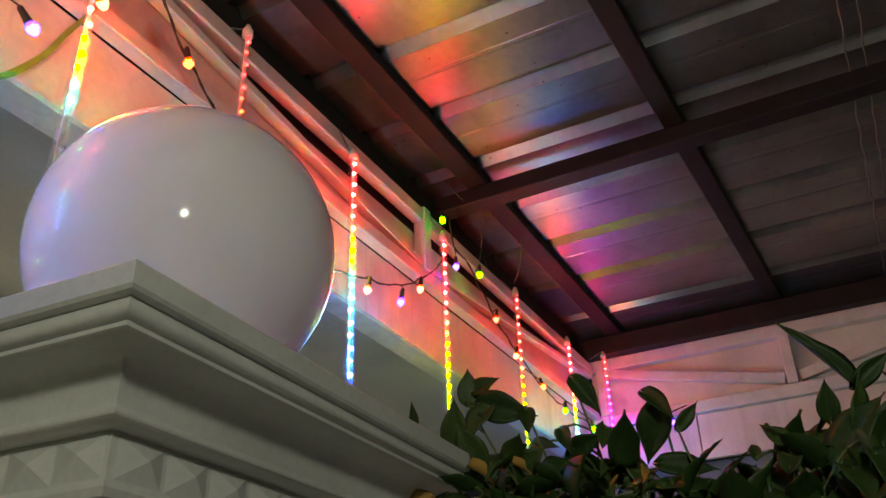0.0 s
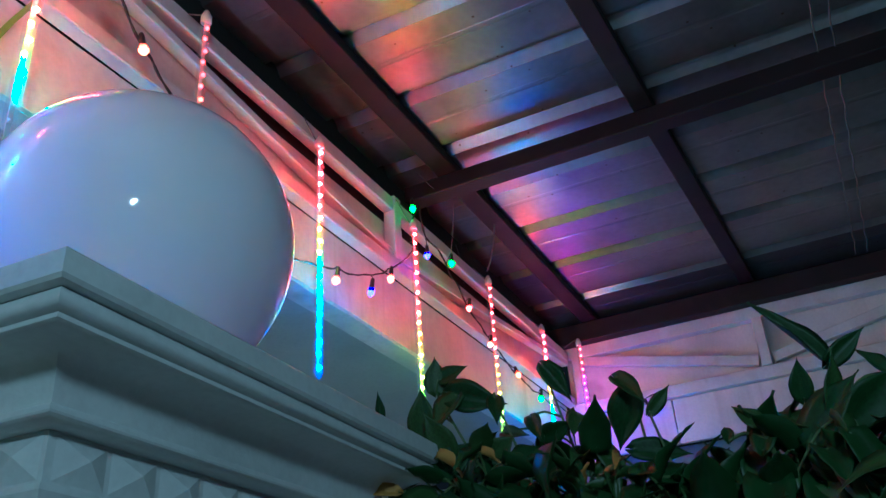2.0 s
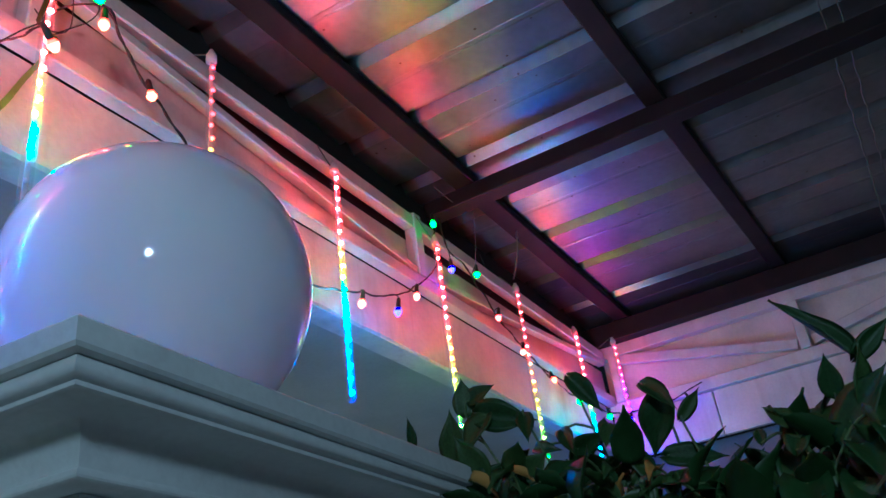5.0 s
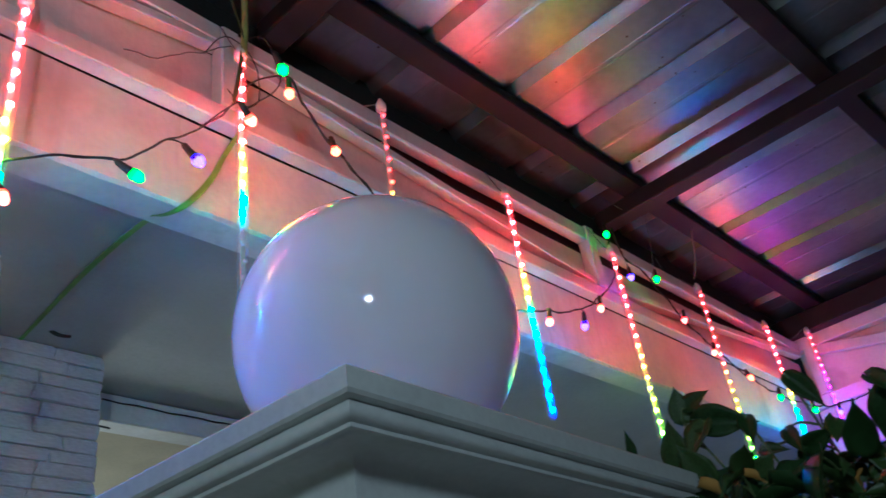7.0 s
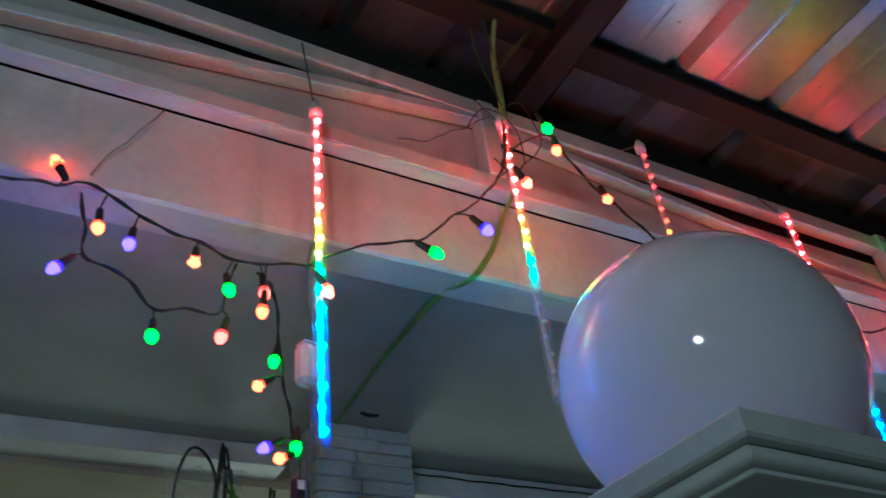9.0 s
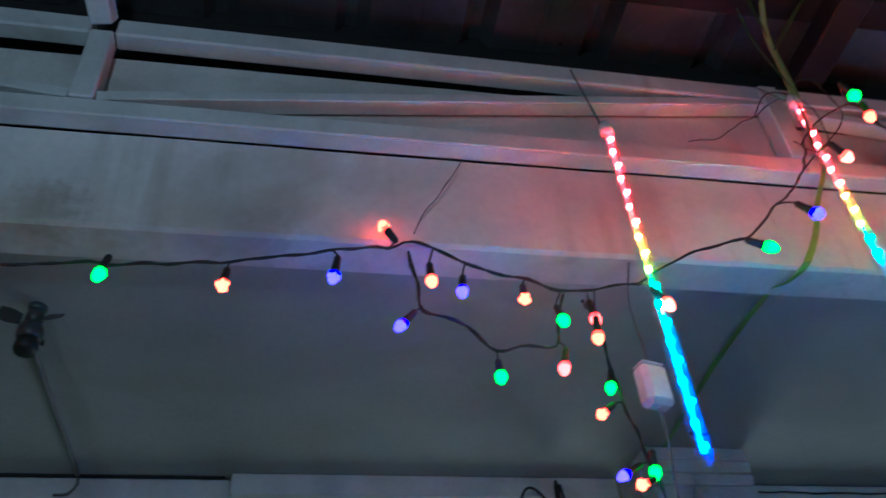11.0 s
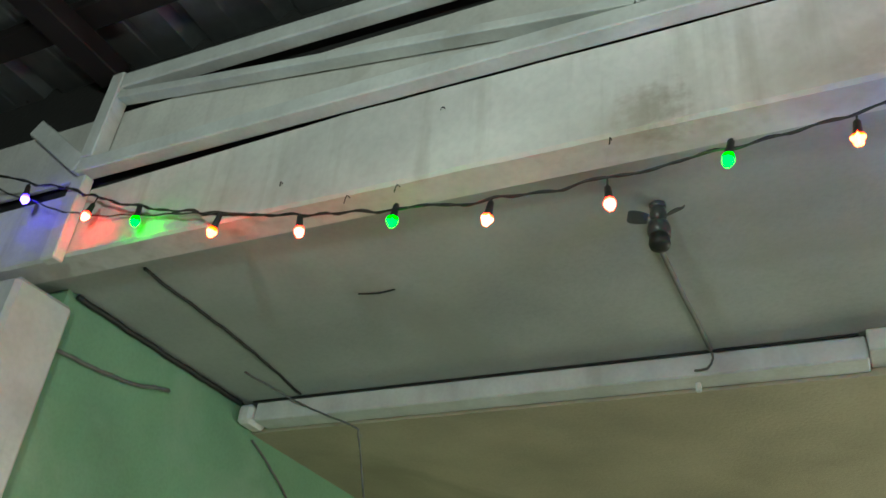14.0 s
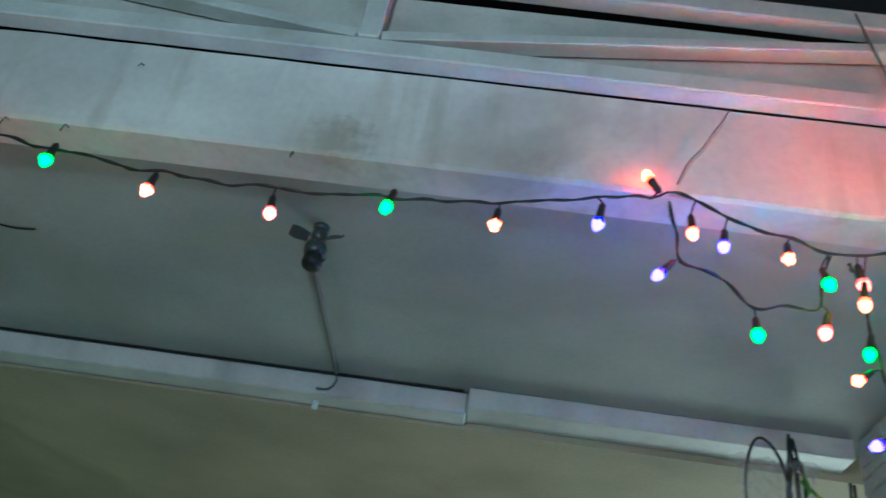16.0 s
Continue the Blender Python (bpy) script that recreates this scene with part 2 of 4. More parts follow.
# ---- mesh helpers ----
def finish(bm, name, material, smooth=False, data=None):
    bmesh.ops.recalc_face_normals(bm, faces=bm.faces)
    me = bpy.data.meshes.new(name)
    if smooth:
        for f in bm.faces:
            f.smooth = True
    if smooth == "edges":
        for e in bm.edges:
            if len(e.link_faces) != 2 or e.calc_face_angle() > 0.55:
                e.smooth = False
    bm.to_mesh(me)
    bm.free()
    me.materials.append(material)
    return me


def part(name, bm, material, parent=None, label="", smooth=False, at=None):
    """Links a bmesh, or a mesh made before, as one object under a thing or a part."""
    me = bm if isinstance(bm, bpy.types.Mesh) else finish(bm, name, material, smooth)
    ob = new(name, me)
    if parent:
        ob.parent = parent
    if at is not None:
        ob.matrix_basis = at
    if label:
        ob["label"] = label
    return ob


def thing(name, label, category, group="", kind="", at=None):
    ob = new(name)
    ob.empty_display_size = 0.05
    if at is not None:
        ob.matrix_basis = at
    return tagged(ob, label, category, group, kind)


def box(x0, x1, y0, y1, z0, z1, bevel=0.003, bm=None):
    bm = bm or bmesh.new()
    tmp = bmesh.new()
    bmesh.ops.create_cube(tmp, size=1.0)
    bmesh.ops.scale(tmp, vec=(x1 - x0, y1 - y0, z1 - z0), verts=tmp.verts)
    bmesh.ops.translate(tmp, vec=((x0 + x1) / 2, (y0 + y1) / 2, (z0 + z1) / 2), verts=tmp.verts)
    if bevel:
        bmesh.ops.bevel(tmp, geom=list(tmp.edges), offset=bevel, segments=1, affect="EDGES")
    me = bpy.data.meshes.new("tmp")
    tmp.to_mesh(me)
    tmp.free()
    bm.from_mesh(me)
    bpy.data.meshes.remove(me)
    return bm


def bar(a, b, w, h, bevel=0.003, up=(0, 0, 1)):
    """A square steel tube from a to b, w across and h along up."""
    a, b = Vector(a), Vector(b)
    d = b - a
    side = d.cross(Vector(up)).normalized()
    top = side.cross(d).normalized()
    bm = box(0, d.length, -w / 2, w / 2, -h / 2, h / 2, bevel)
    m = Matrix((d.normalized(), side * -1, top)).transposed().to_4x4()
    m.translation = a
    bmesh.ops.transform(bm, matrix=m, verts=bm.verts)
    return bm


def lathe(profile, seg=16, bm=None):
    """A turned solid round z from rows of radius and height."""
    bm = bm or bmesh.new()
    rings = []
    for r, z in profile:
        rings.append([bm.verts.new((max(r, 1e-5) * math.cos(2 * math.pi * k / seg), max(r, 1e-5) * math.sin(2 * math.pi * k / seg), z)) for k in range(seg)])
    for a, b in zip(rings, rings[1:]):
        for k in range(seg):
            bm.faces.new((a[k], a[(k + 1) % seg], b[(k + 1) % seg], b[k]))
    bm.faces.new(rings[0][::-1])
    bm.faces.new(rings[-1])
    return bm


def spline(pts, step=0.012):
    """Points along a smooth line through pts."""
    p = [Vector(q) for q in pts]
    p = [2 * p[0] - p[1], *p, 2 * p[-1] - p[-2]]
    out = []
    for a, b, c, d in zip(p, p[1:], p[2:], p[3:]):
        n = max(2, int((c - b).length / step))
        for k in range(n):
            t = k / n
            out.append(0.5 * ((2 * b) + (c - a) * t + (2 * a - 5 * b + 4 * c - d) * t * t + (3 * b - a - 3 * c + d) * t ** 3))
    return [*out, p[-2]]


def sweep(line, radius, seg=6, bm=None, taper=None):
    bm = bm or bmesh.new()
    rings, up = [], Vector((0.31, 0.17, 0.93))
    for n, q in enumerate(line):
        d = (line[min(n + 1, len(line) - 1)] - line[max(n - 1, 0)]).normalized()
        s = d.cross(up)
        s = s.normalized() if s.length > 1e-4 else d.orthogonal().normalized()
        u = s.cross(d)
        r = radius * (taper(n / (len(line) - 1)) if taper else 1)
        rings.append([bm.verts.new(q + r * (math.cos(2 * math.pi * k / seg) * s + math.sin(2 * math.pi * k / seg) * u)) for k in range(seg)])
    for a, b in zip(rings, rings[1:]):
        for k in range(seg):
            bm.faces.new((a[k], a[(k + 1) % seg], b[(k + 1) % seg], b[k]))
    bm.faces.new(rings[0][::-1])
    bm.faces.new(rings[-1])
    return bm


def wobbled(pts, amount, seed, step=0.012):
    rng = random.Random(seed)
    ph = [rng.uniform(0, 6.3) for _ in range(6)]
    out = []
    run = 0.0
    last = None
    for q in spline(pts, step):
        run += (q - last).length if last is not None else 0
        last = q
        out.append(q + amount * Vector((math.sin(run * 31 + ph[0]), math.sin(run * 37 + ph[1]), math.sin(run * 43 + ph[2]) + 0.6 * math.sin(run * 90 + ph[3]))))
    return out


def flat_strip(line, width, across, thick=0.0012):
    """A ribbon of some thickness along a line."""
    bm = bmesh.new()
    rows = []
    n_all = len(line)
    for n, q in enumerate(line):
        d = (line[min(n + 1, n_all - 1)] - line[max(n - 1, 0)]).normalized()
        a = Vector(across[n] if isinstance(across, list) else across)
        a = (a - d * a.dot(d)).normalized()
        nn = d.cross(a).normalized()
        w = width * (0.5 + 0.5 * math.sin(math.pi * min(1, max(0.08, 0.1 + 0.85 * n / n_all)))) / 2
        rows.append([bm.verts.new(q + s * w * a + t * thick / 2 * nn) for s, t in ((-1, -1), (1, -1), (1, 1), (-1, 1))])
    for a, b in zip(rows, rows[1:]):
        for k in range(4):
            bm.faces.new((a[k], a[(k + 1) % 4], b[(k + 1) % 4], b[k]))
    bm.faces.new(rows[0][::-1])
    bm.faces.new(rows[-1])
    return bm


# ---- structure: ground, walls, soffit, edge beam ----
def setting(name, bm, material, label, category, smooth=False):
    return tagged(part(name, bm, material, smooth=smooth), label, category, kind="structure")


setting("floor", box(-6, 8, -6, 6, -0.2, 0.0, 0), FLOOR, "grey concrete yard floor", "floor")
setting("wall_south", box(-6, 8, -6.2, -6.0, 0, 4.2, 0), YARD, "dark plastered yard wall", "wall")
setting("wall_west", box(-6.2, -6.0, -6, 6, 0, 4.2, 0), YARD, "dark plastered yard wall", "wall")
setting("wall_east", box(FAR + 0.12, FAR + 0.3, -6, 2.5, 0, 2.70, 0), YARD, "dark plastered wall under the end truss", "wall")
setting("wall_north", box(-6, FAR + 0.3, 5.2, 5.4, 0, 4.2, 0), TAN, "tan painted house wall at the back of the porch", "wall")
setting("wall_green", box(-2.545, LEFT, 1.545, 5.2, 0, CEIL, 0), GREEN, "green painted side wall of the porch", "wall")
setting("ceiling_inner", box(LEFT, FAR + 0.1, BACK + 0.075, 5.2, 2.668, 2.80, 0), TAN, "tan painted inner porch ceiling behind the cross beam", "ceiling")
setting("ceiling", box(-2.6, FAR + 0.1, FACE + 0.078, BACK + 0.07, CEIL, CEIL + 0.1, 0), SOFFIT, "grey painted flat soffit with cracks", "ceiling")


def plaster_beam(x0, x1, n=150):
    """The edge beam with hand-trowelled, uneven edges; its top sags away from the chord near the corner."""
    bm = bmesh.new()
    rows = []
    for k in range(n + 1):
        x = x0 + (x1 - x0) * k / n
        w = [0.0022 * noise.noise((x * 7, q * 9.1, 0)) + 0.0012 * noise.noise((x * 31, q * 5.3, 4)) for q in range(6)]
        top = BEAM_TOP - (0.027 * min(1, max(0, (-1.50 - x) / 0.65)))
        rows.append([bm.verts.new(p) for p in ((x, FACE + 0.006, BEAM_LOW + w[0]), (x, FACE + w[1] * 0.6, BEAM_LOW + 0.007 + w[0]), (x, FACE + 0.0015 + w[2], (BEAM_LOW + top) / 2), (x, FACE + w[3] * 0.6, top - 0.0025 + w[4] * 0.4),
                                               (x, FACE + 0.004, top + w[4] * 0.4 - 0.0008), (x, FACE + 0.077, top - 0.001), (x, FACE + 0.077, BEAM_LOW + w[5] * 0.5))])
    for a, b in zip(rows, rows[1:]):
        for i in range(7):
            bm.faces.new((a[i], a[(i + 1) % 7], b[(i + 1) % 7], b[i]))
    bm.faces.new(rows[0][::-1])
    bm.faces.new(rows[-1])
    return bm


edge = setting("edge_beam", plaster_beam(-3.6, FAR + 0.02), CONCRETE, "stained white painted concrete edge beam", "beam", "edges")
setting("panel_board", box(-3.6, 0.478, FACE + 0.002, FACE + 0.014, 2.952, 3.151, 0.002), BOARD, "white fibre board behind the eave truss", "panel")
setting("panel_board_far", box(0.482, FAR + 0.02, FACE + 0.002, FACE + 0.014, 2.952, 3.120, 0.002), BOARD, "white fibre board behind the far eave truss", "panel")
# added sheet whose black stands in for shade in the gaps behind the truss
setting("gap_backing", box(-3.6, FAR + 0.02, FACE + 0.03, FACE + 0.07, BEAM_TOP + 0.003, ROOF + 0.2, 0), GAP_SHADE, "near-black sheet standing in for the shade in the gaps above the beam", "wall")

# cornice on the back wall, thicker from the joint on
setting("cornice_stop", box(LEFT + 0.002, -2.289, BACK - 0.016, BACK + 0.074, 2.668, CEIL - 0.012, 0.012), CONCRETE, "rough grey plaster stop at the end of the cornice", "cornice")
setting("cornice", box(-2.286, -0.607, BACK, BACK + 0.074, 2.676, CEIL - 0.006, 0.004), STEEL_WHITE, "white plaster cornice along the house wall", "cornice")
setting("cornice_casing", box(-0.605, 0.33, BACK - 0.022, BACK + 0.074, 2.686, CEIL - 0.001, 0.003), STEEL_WHITE, "white boxed cornice casing", "cornice")
setting("cornice_end", box(0.60, FAR, BACK - 0.004, BACK + 0.074, 2.66, CEIL - 0.004, 0.004), STEEL_WHITE, "white plaster cornice beyond the stone column", "cornice")
setting("corner_column", box(-2.62, -2.315, 1.392, 1.56, 0, BEAM_LOW - 0.03, 0.012), CONCRETE, "white painted porch corner column", "column")

# ---- eave truss of white square tube ----
truss = thing("eave_truss", "white painted steel eave truss of square tube", "truss", kind="structure")
part("lower_chord", box(-2.225, FAR, TUBE, FACE - 0.001, 2.936, 2.977, 0.003), STEEL_WHITE, truss)
RISE = ((POSTS[0], 3.222), (POSTS[1], 3.194), (POSTS[2], 3.178), (POSTS[3], 3.170), (FAR, 3.172))
for (a, za), (c, zc) in zip(RISE, RISE[1:]):
    part("upper_chord", bar((a + 0.022, TUBE + 0.0195, za), (c - 0.022, TUBE + 0.0195, zc), 0.038, 0.049, 0.004), STEEL_WHITE, truss)
for x, top in zip(POSTS, (3.25, 3.174, 3.204, 3.204)):
    part("post", box(x - 0.021, x + 0.021, TUBE - 0.003, FACE - 0.001, 2.978, top, 0.003), STEEL_WHITE, truss)
for x, u, z in ((POSTS[1] - 0.023, POSTS[0] + 0.023, 3.176), (POSTS[1] + 0.023, POSTS[2] - 0.023, 3.156), (POSTS[3] - 0.023, POSTS[2] + 0.023, 3.140), (POSTS[3] + 0.023, FAR - 0.03, 3.140)):
    part("diagonal", bar((x, TUBE + 0.02, 2.992), (u, TUBE + 0.02, z), 0.034, 0.023, 0.002), STEEL_WHITE, truss)
part("corner_brace", bar((-2.228, TUBE + 0.02, 2.965), (-2.458, TUBE + 0.02, 3.146), 0.036, 0.05), STEEL_WHITE, truss)
part("corner_strip", box(-2.24, -2.195, FACE - 0.03, FACE - 0.001, 2.70, 2.932, 0.003), STEEL_WHITE, truss)
part("stub", bar((-0.866, TUBE - 0.004, 3.196), (-0.884, 1.243, 3.238), 0.042, 0.045), STEEL_WHITE, truss)

end = thing("end_truss", "white painted steel truss closing the far end", "truss", kind="structure")
part("upper_chord", box(FAR, FAR + 0.05, -2.2, FACE - 0.004, 3.165, 3.225, 0.003), STEEL_WHITE, end)
part("lower_chord", box(FAR - 0.006, FAR + 0.05, -2.2, FACE - 0.008, 2.89, 2.945, 0.003), STEEL_WHITE, end)
for y in (1.33, 0.50, -0.35, -1.2):
    part("post", box(FAR - 0.01, FAR + 0.045, y - 0.022, y + 0.022, 2.947, 3.163, 0.003), STEEL_WHITE, end)
for y, v in ((1.30, 0.53), (-0.33, 0.47), (-0.37, -1.17)):
    part("diagonal", bar((FAR + 0.022, y, 3.15), (FAR + 0.022, v, 2.98), 0.03, 0.045), STEEL_WHITE, end)
setting("end_board", box(FAR + 0.056, FAR + 0.07, -2.2, FACE - 0.005, 2.951, 3.24, 0.002), BOARD, "white board behind the far truss", "panel")
fascia = thing("end_fascia", "white painted boards under the far truss", "fascia", kind="structure")
for a, b in ((0.932, FACE - 0.006), (0.02, 0.928), (-0.9, 0.016), (-2.2, -0.904)):
    part("panel", box(FAR + 0.02, FAR + 0.045, a, b, 2.69, 2.888, 0.003), BOARD, fascia)

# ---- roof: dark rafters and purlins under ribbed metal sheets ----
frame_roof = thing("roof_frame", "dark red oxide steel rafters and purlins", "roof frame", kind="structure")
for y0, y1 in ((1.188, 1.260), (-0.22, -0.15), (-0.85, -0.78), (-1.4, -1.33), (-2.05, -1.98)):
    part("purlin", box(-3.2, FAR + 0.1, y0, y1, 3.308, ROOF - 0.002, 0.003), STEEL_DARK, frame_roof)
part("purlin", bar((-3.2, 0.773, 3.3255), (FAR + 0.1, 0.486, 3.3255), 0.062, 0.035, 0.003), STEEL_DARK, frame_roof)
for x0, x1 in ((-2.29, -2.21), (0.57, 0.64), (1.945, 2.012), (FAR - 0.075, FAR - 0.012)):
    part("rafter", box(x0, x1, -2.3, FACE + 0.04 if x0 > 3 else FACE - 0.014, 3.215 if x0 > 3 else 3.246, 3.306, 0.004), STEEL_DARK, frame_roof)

RIBS = [-0.132 + 0.2695 * k for k in range(-12, 5)] + [1.272, 1.575, 1.875, 2.18, 2.515, 2.86, 3.23, 3.58]
roof = thing("metal_roof", "ribbed galvanised roof sheets seen from below", "roof", kind="structure")


def roof_sheet(ribs, x0, x1, lift):
    """One sheet: pans with a shallow crease and trapezoid ribs, running across the purlins."""
    prof = [(x0, 0.0)]
    for r in ribs:
        prof += [(r - 0.034, 0), (r - 0.014, 0.030), (r + 0.010, 0.030), (r + 0.036, 0)]
        mid = r + 0.135
        if mid + 0.02 < x1:
            prof += [(mid - 0.012, 0), (mid - 0.006, 0.0015), (mid + 0.006, 0.0015), (mid + 0.012, 0)]
    prof.append((x1, 0.0))
    bm = bmesh.new()
    ys = [1.428, 1.2, 0.6, 0.0, -0.6, -1.3, -2.4]
    rows = []
    for t in (0.0, 0.0012):
        rows.append([[bm.verts.new((x, y, ROOF + lift + z + t)) for x, z in prof] for y in ys])
    for sheet in rows:
        for a, b in zip(sheet, sheet[1:]):
            for k in range(len(prof) - 1):
                bm.faces.new((a[k], a[k + 1], b[k + 1], b[k]))
    for k in range(len(prof) - 1):
        bm.faces.new((rows[0][0][k], rows[1][0][k], rows[1][0][k + 1], rows[0][0][k + 1]))
        bm.faces.new((rows[0][-1][k], rows[0][-1][k + 1], rows[1][-1][k + 1], rows[1][-1][k]))
    return bm


for n in range(0, len(RIBS), 4):
    some = RIBS[n:n + 4]
    left = some[0] - 0.06 if n else some[0] - 0.3
    right = (RIBS[n + 4] - 0.045) if n + 4 < len(RIBS) else some[-1] + 0.25
    part("roof_sheet", roof_sheet(some, left, right, 0.0015 * ((n // 4) % 2)), ZINC, roof)

# ---- gate pillar with a moulded cap and a round globe ----
PX, PY = 0.453, 1.034


def square_stack(profile, half_x, half_y, bm=None):
    """A square pillar from rows of inset and height, top down."""
    bm = bm or bmesh.new()
    rings = [[bm.verts.new((sx * (half_x - i), sy * (half_y - i), z)) for sx, sy in ((-1, -1), (1, -1), (1, 1), (-1, 1))] for i, z in profile]
    for a, b in zip(rings, rings[1:]):
        for k in range(4):
            bm.faces.new((a[k], b[k], b[(k + 1) % 4], a[(k + 1) % 4]))
    bm.faces.new(rings[0])
    bm.faces.new(rings[-1][::-1])
    return bm


pillar = thing("gate_pillar", "white cast stone gate pillar with a moulded cap", "pillar", at=pose(PX, PY, 0, 0, 0, 2.7))


def round_to(a, b, bow, n=7):
    """Rows between a and b along an arc that bows out (plus) or in (minus)."""
    (ax, az), (bx, bz) = a, b
    dx, dz = bx - ax, bz - az
    return [(ax + dx * k / n + bow * dz * math.sin(math.pi * k / n), az + dz * k / n - bow * dx * math.sin(math.pi * k / n)) for k in range(n + 1)]


CAP = [(0.003, 2.049), (0.0, 2.046), (0.0, 2.0275), (0.0025, 2.0245), (0.012, 2.0235), *round_to((0.0105, 2.0225), (0.0175, 2.007), 0.42), (0.0155, 2.0062), (0.0155, 2.0025), (0.018, 2.0012),
       *round_to((0.025, 2.0011), (0.072, 1.9665), -0.30, 12), (0.0715, 1.9655), (0.068, 1.9645), *round_to((0.067, 1.9635), (0.0705, 1.9545), 0.4, 5), (0.080, 1.9535)]
part("cap", square_stack(CAP, 0.333, 0.32), CAST, pillar, "", "edges")
part("frieze", square_stack([(0.090, 1.9530), (0.090, 1.912), (0.082, 1.910), (0.079, 1.904), (0.082, 1.897), (0.092, 1.894)], 0.333, 0.32), CAST, pillar)
part("shaft", square_stack([(0.100, 1.8935), (0.100, 0.12), (0.07, 0.10), (0.07, 0.0)], 0.333, 0.32), CAST, pillar)

globe = thing("globe_lamp", "large unlit white plastic globe on the pillar cap", "globe lamp", at=pose(0.473, 0.998, 2.0495))
bm = bmesh.new()
bmesh.ops.create_uvsphere(bm, u_segments=96, v_segments=64, radius=0.199)
bmesh.ops.translate(bm, vec=(0, 0, 0.2415), verts=bm.verts)
part("shade", bm, BALL, globe, smooth=True)
part("neck", lathe([(0.075, 0.0), (0.075, 0.02), (0.06, 0.03), (0.06, 0.062)], 32), WHITE_PLASTIC, globe)

# ---- light tubes hanging under the eave ----
LED = {"rainbow": ("led_rainbow", RAINBOW, 1350), "warm": ("led_warm", WARM_RUN, 950), "violet": ("led_violet", VIOLET_RUN, 260), "faint": ("led_faint", WARM_RUN, 380), "dim": ("led_dim", RAINBOW, 40)}
chip = bmesh.new()
bmesh.ops.create_icosphere(chip, subdivisions=1, radius=0.0052)
CHIP = finish(chip, "led", CLEAR, True)
CHIP_OFF = CHIP.copy()
CHIP_OFF.materials[0] = WHITE_PLASTIC
chips = {}


def light_tube(x, y, top, run, length=0.655, spread=(0, 1)):
    """A clear hanging tube with a cap, a cord and a row of light chips on a strip."""
    key, stops, power = LED[run]
    tag = (key, round(top, 2))
    if tag not in chips:
        me = CHIP.copy()
        me.materials[0] = glow_run(key, stops, power, top - length, top - 0.03)
        chips[tag] = me
    t = thing("light_tube", {"dim": "clear plastic light tube, almost dark, hung under the eave"}.get(run, "clear plastic light tube with glowing coloured chips, hung under the eave"),
              "light tube", "hanging light tubes", at=pose(x, y, top))
    shell = part("shell", lathe([(0.004, -length), (0.010, -length + 0.004), (0.0115, -length + 0.012), (0.0115, -0.012), (0.010, -0.004)], 14), CLEAR, t, "clear plastic tube", True)
    shell.visible_shadow = False
    part("cap", lathe([(0.0125, -0.014), (0.0125, 0.004), (0.009, 0.012), (0.005, 0.022)], 14), WHITE_PLASTIC, t, "white plastic cap", True)
    part("strip", box(-0.0045, 0.0045, -0.0008, 0.0008, -length + 0.015, -0.015, 0), WHITE_PLASTIC, t, "white circuit strip")
    part("cord", sweep(spline([(0, 0, 0.015), (0.004, 0.015, 0.02), (0.0, TUBE - 0.004 - y, CHORD_TOP - top - 0.01)]), 0.0018, 5), GREY_WIRE, t)
    n = 19
    for k in range(n):
        f = k / (n - 1)
        on = spread[0] <= f <= spread[1]
        part("led", chips[tag] if on else CHIP_OFF, None, t, at=pose(0.002 * (-1) ** k, -0.004, -0.03 - f * (length - 0.055)))
    return t


light_tube(0.04, 1.29, 2.925, "rainbow")
light_tube(0.456, 1.29, 3.06, "rainbow", 0.66, (0, 0.66))
light_tube(0.868, 1.30, 3.15, "dim")
light_tube(1.326, 1.305, 3.085, "rainbow")
light_tube(1.832, 1.30, 3.075, "warm")
light_tube(2.41, 1.30, 3.12, "faint")
light_tube(2.955, 1.30, 3.12, "rainbow")
light_tube(3.40, 1.28, 3.20, "violet")

# ---- strings of small bulbs ----
BULB_FORM = finish(lathe([(0.0045, 0.0), (0.0085, -0.004), (0.0115, -0.011), (0.0105, -0.019), (0.0065, -0.026), (0.002, -0.029)], 7), "bulb", BLACK)
STAR = bmesh.new()
ring = [[STAR.verts.new(((0.0125 if k % 2 else 0.007) * s * math.cos(math.pi * k / 5), (0.0125 if k % 2 else 0.007) * s * math.sin(math.pi * k / 5), z)) for k in range(10)] for s, z in ((0.45, 0.0), (1, -0.010), (1, -0.017), (0.4, -0.027))]
for a, b in zip(ring, ring[1:]):
    for k in range(10):
        STAR.faces.new((a[k], a[(k + 1) % 10], b[(k + 1) % 10], b[k]))
STAR.faces.new(ring[0]), STAR.faces.new(ring[-1][::-1])
STAR_FORM = finish(STAR, "bulb", BLACK)
SOCKET = finish(lathe([(0.003, 0.026), (0.0055, 0.022), (0.0065, 0.004), (0.0072, 0.0), (0.0072, -0.003)], 10), "socket", BLACK, True)
lit = {}
for k, m in BULBS.items():
    for form, me in (("drop", BULB_FORM), ("star", STAR_FORM)):
        lit[k, form] = me.copy()
        lit[k, form].materials[0] = m
        lit[k, form].materials.append(CORES[k])
        for f in lit[k, form].polygons:
            f.material_index = 1 if f.center.z < -0.0125 else 0


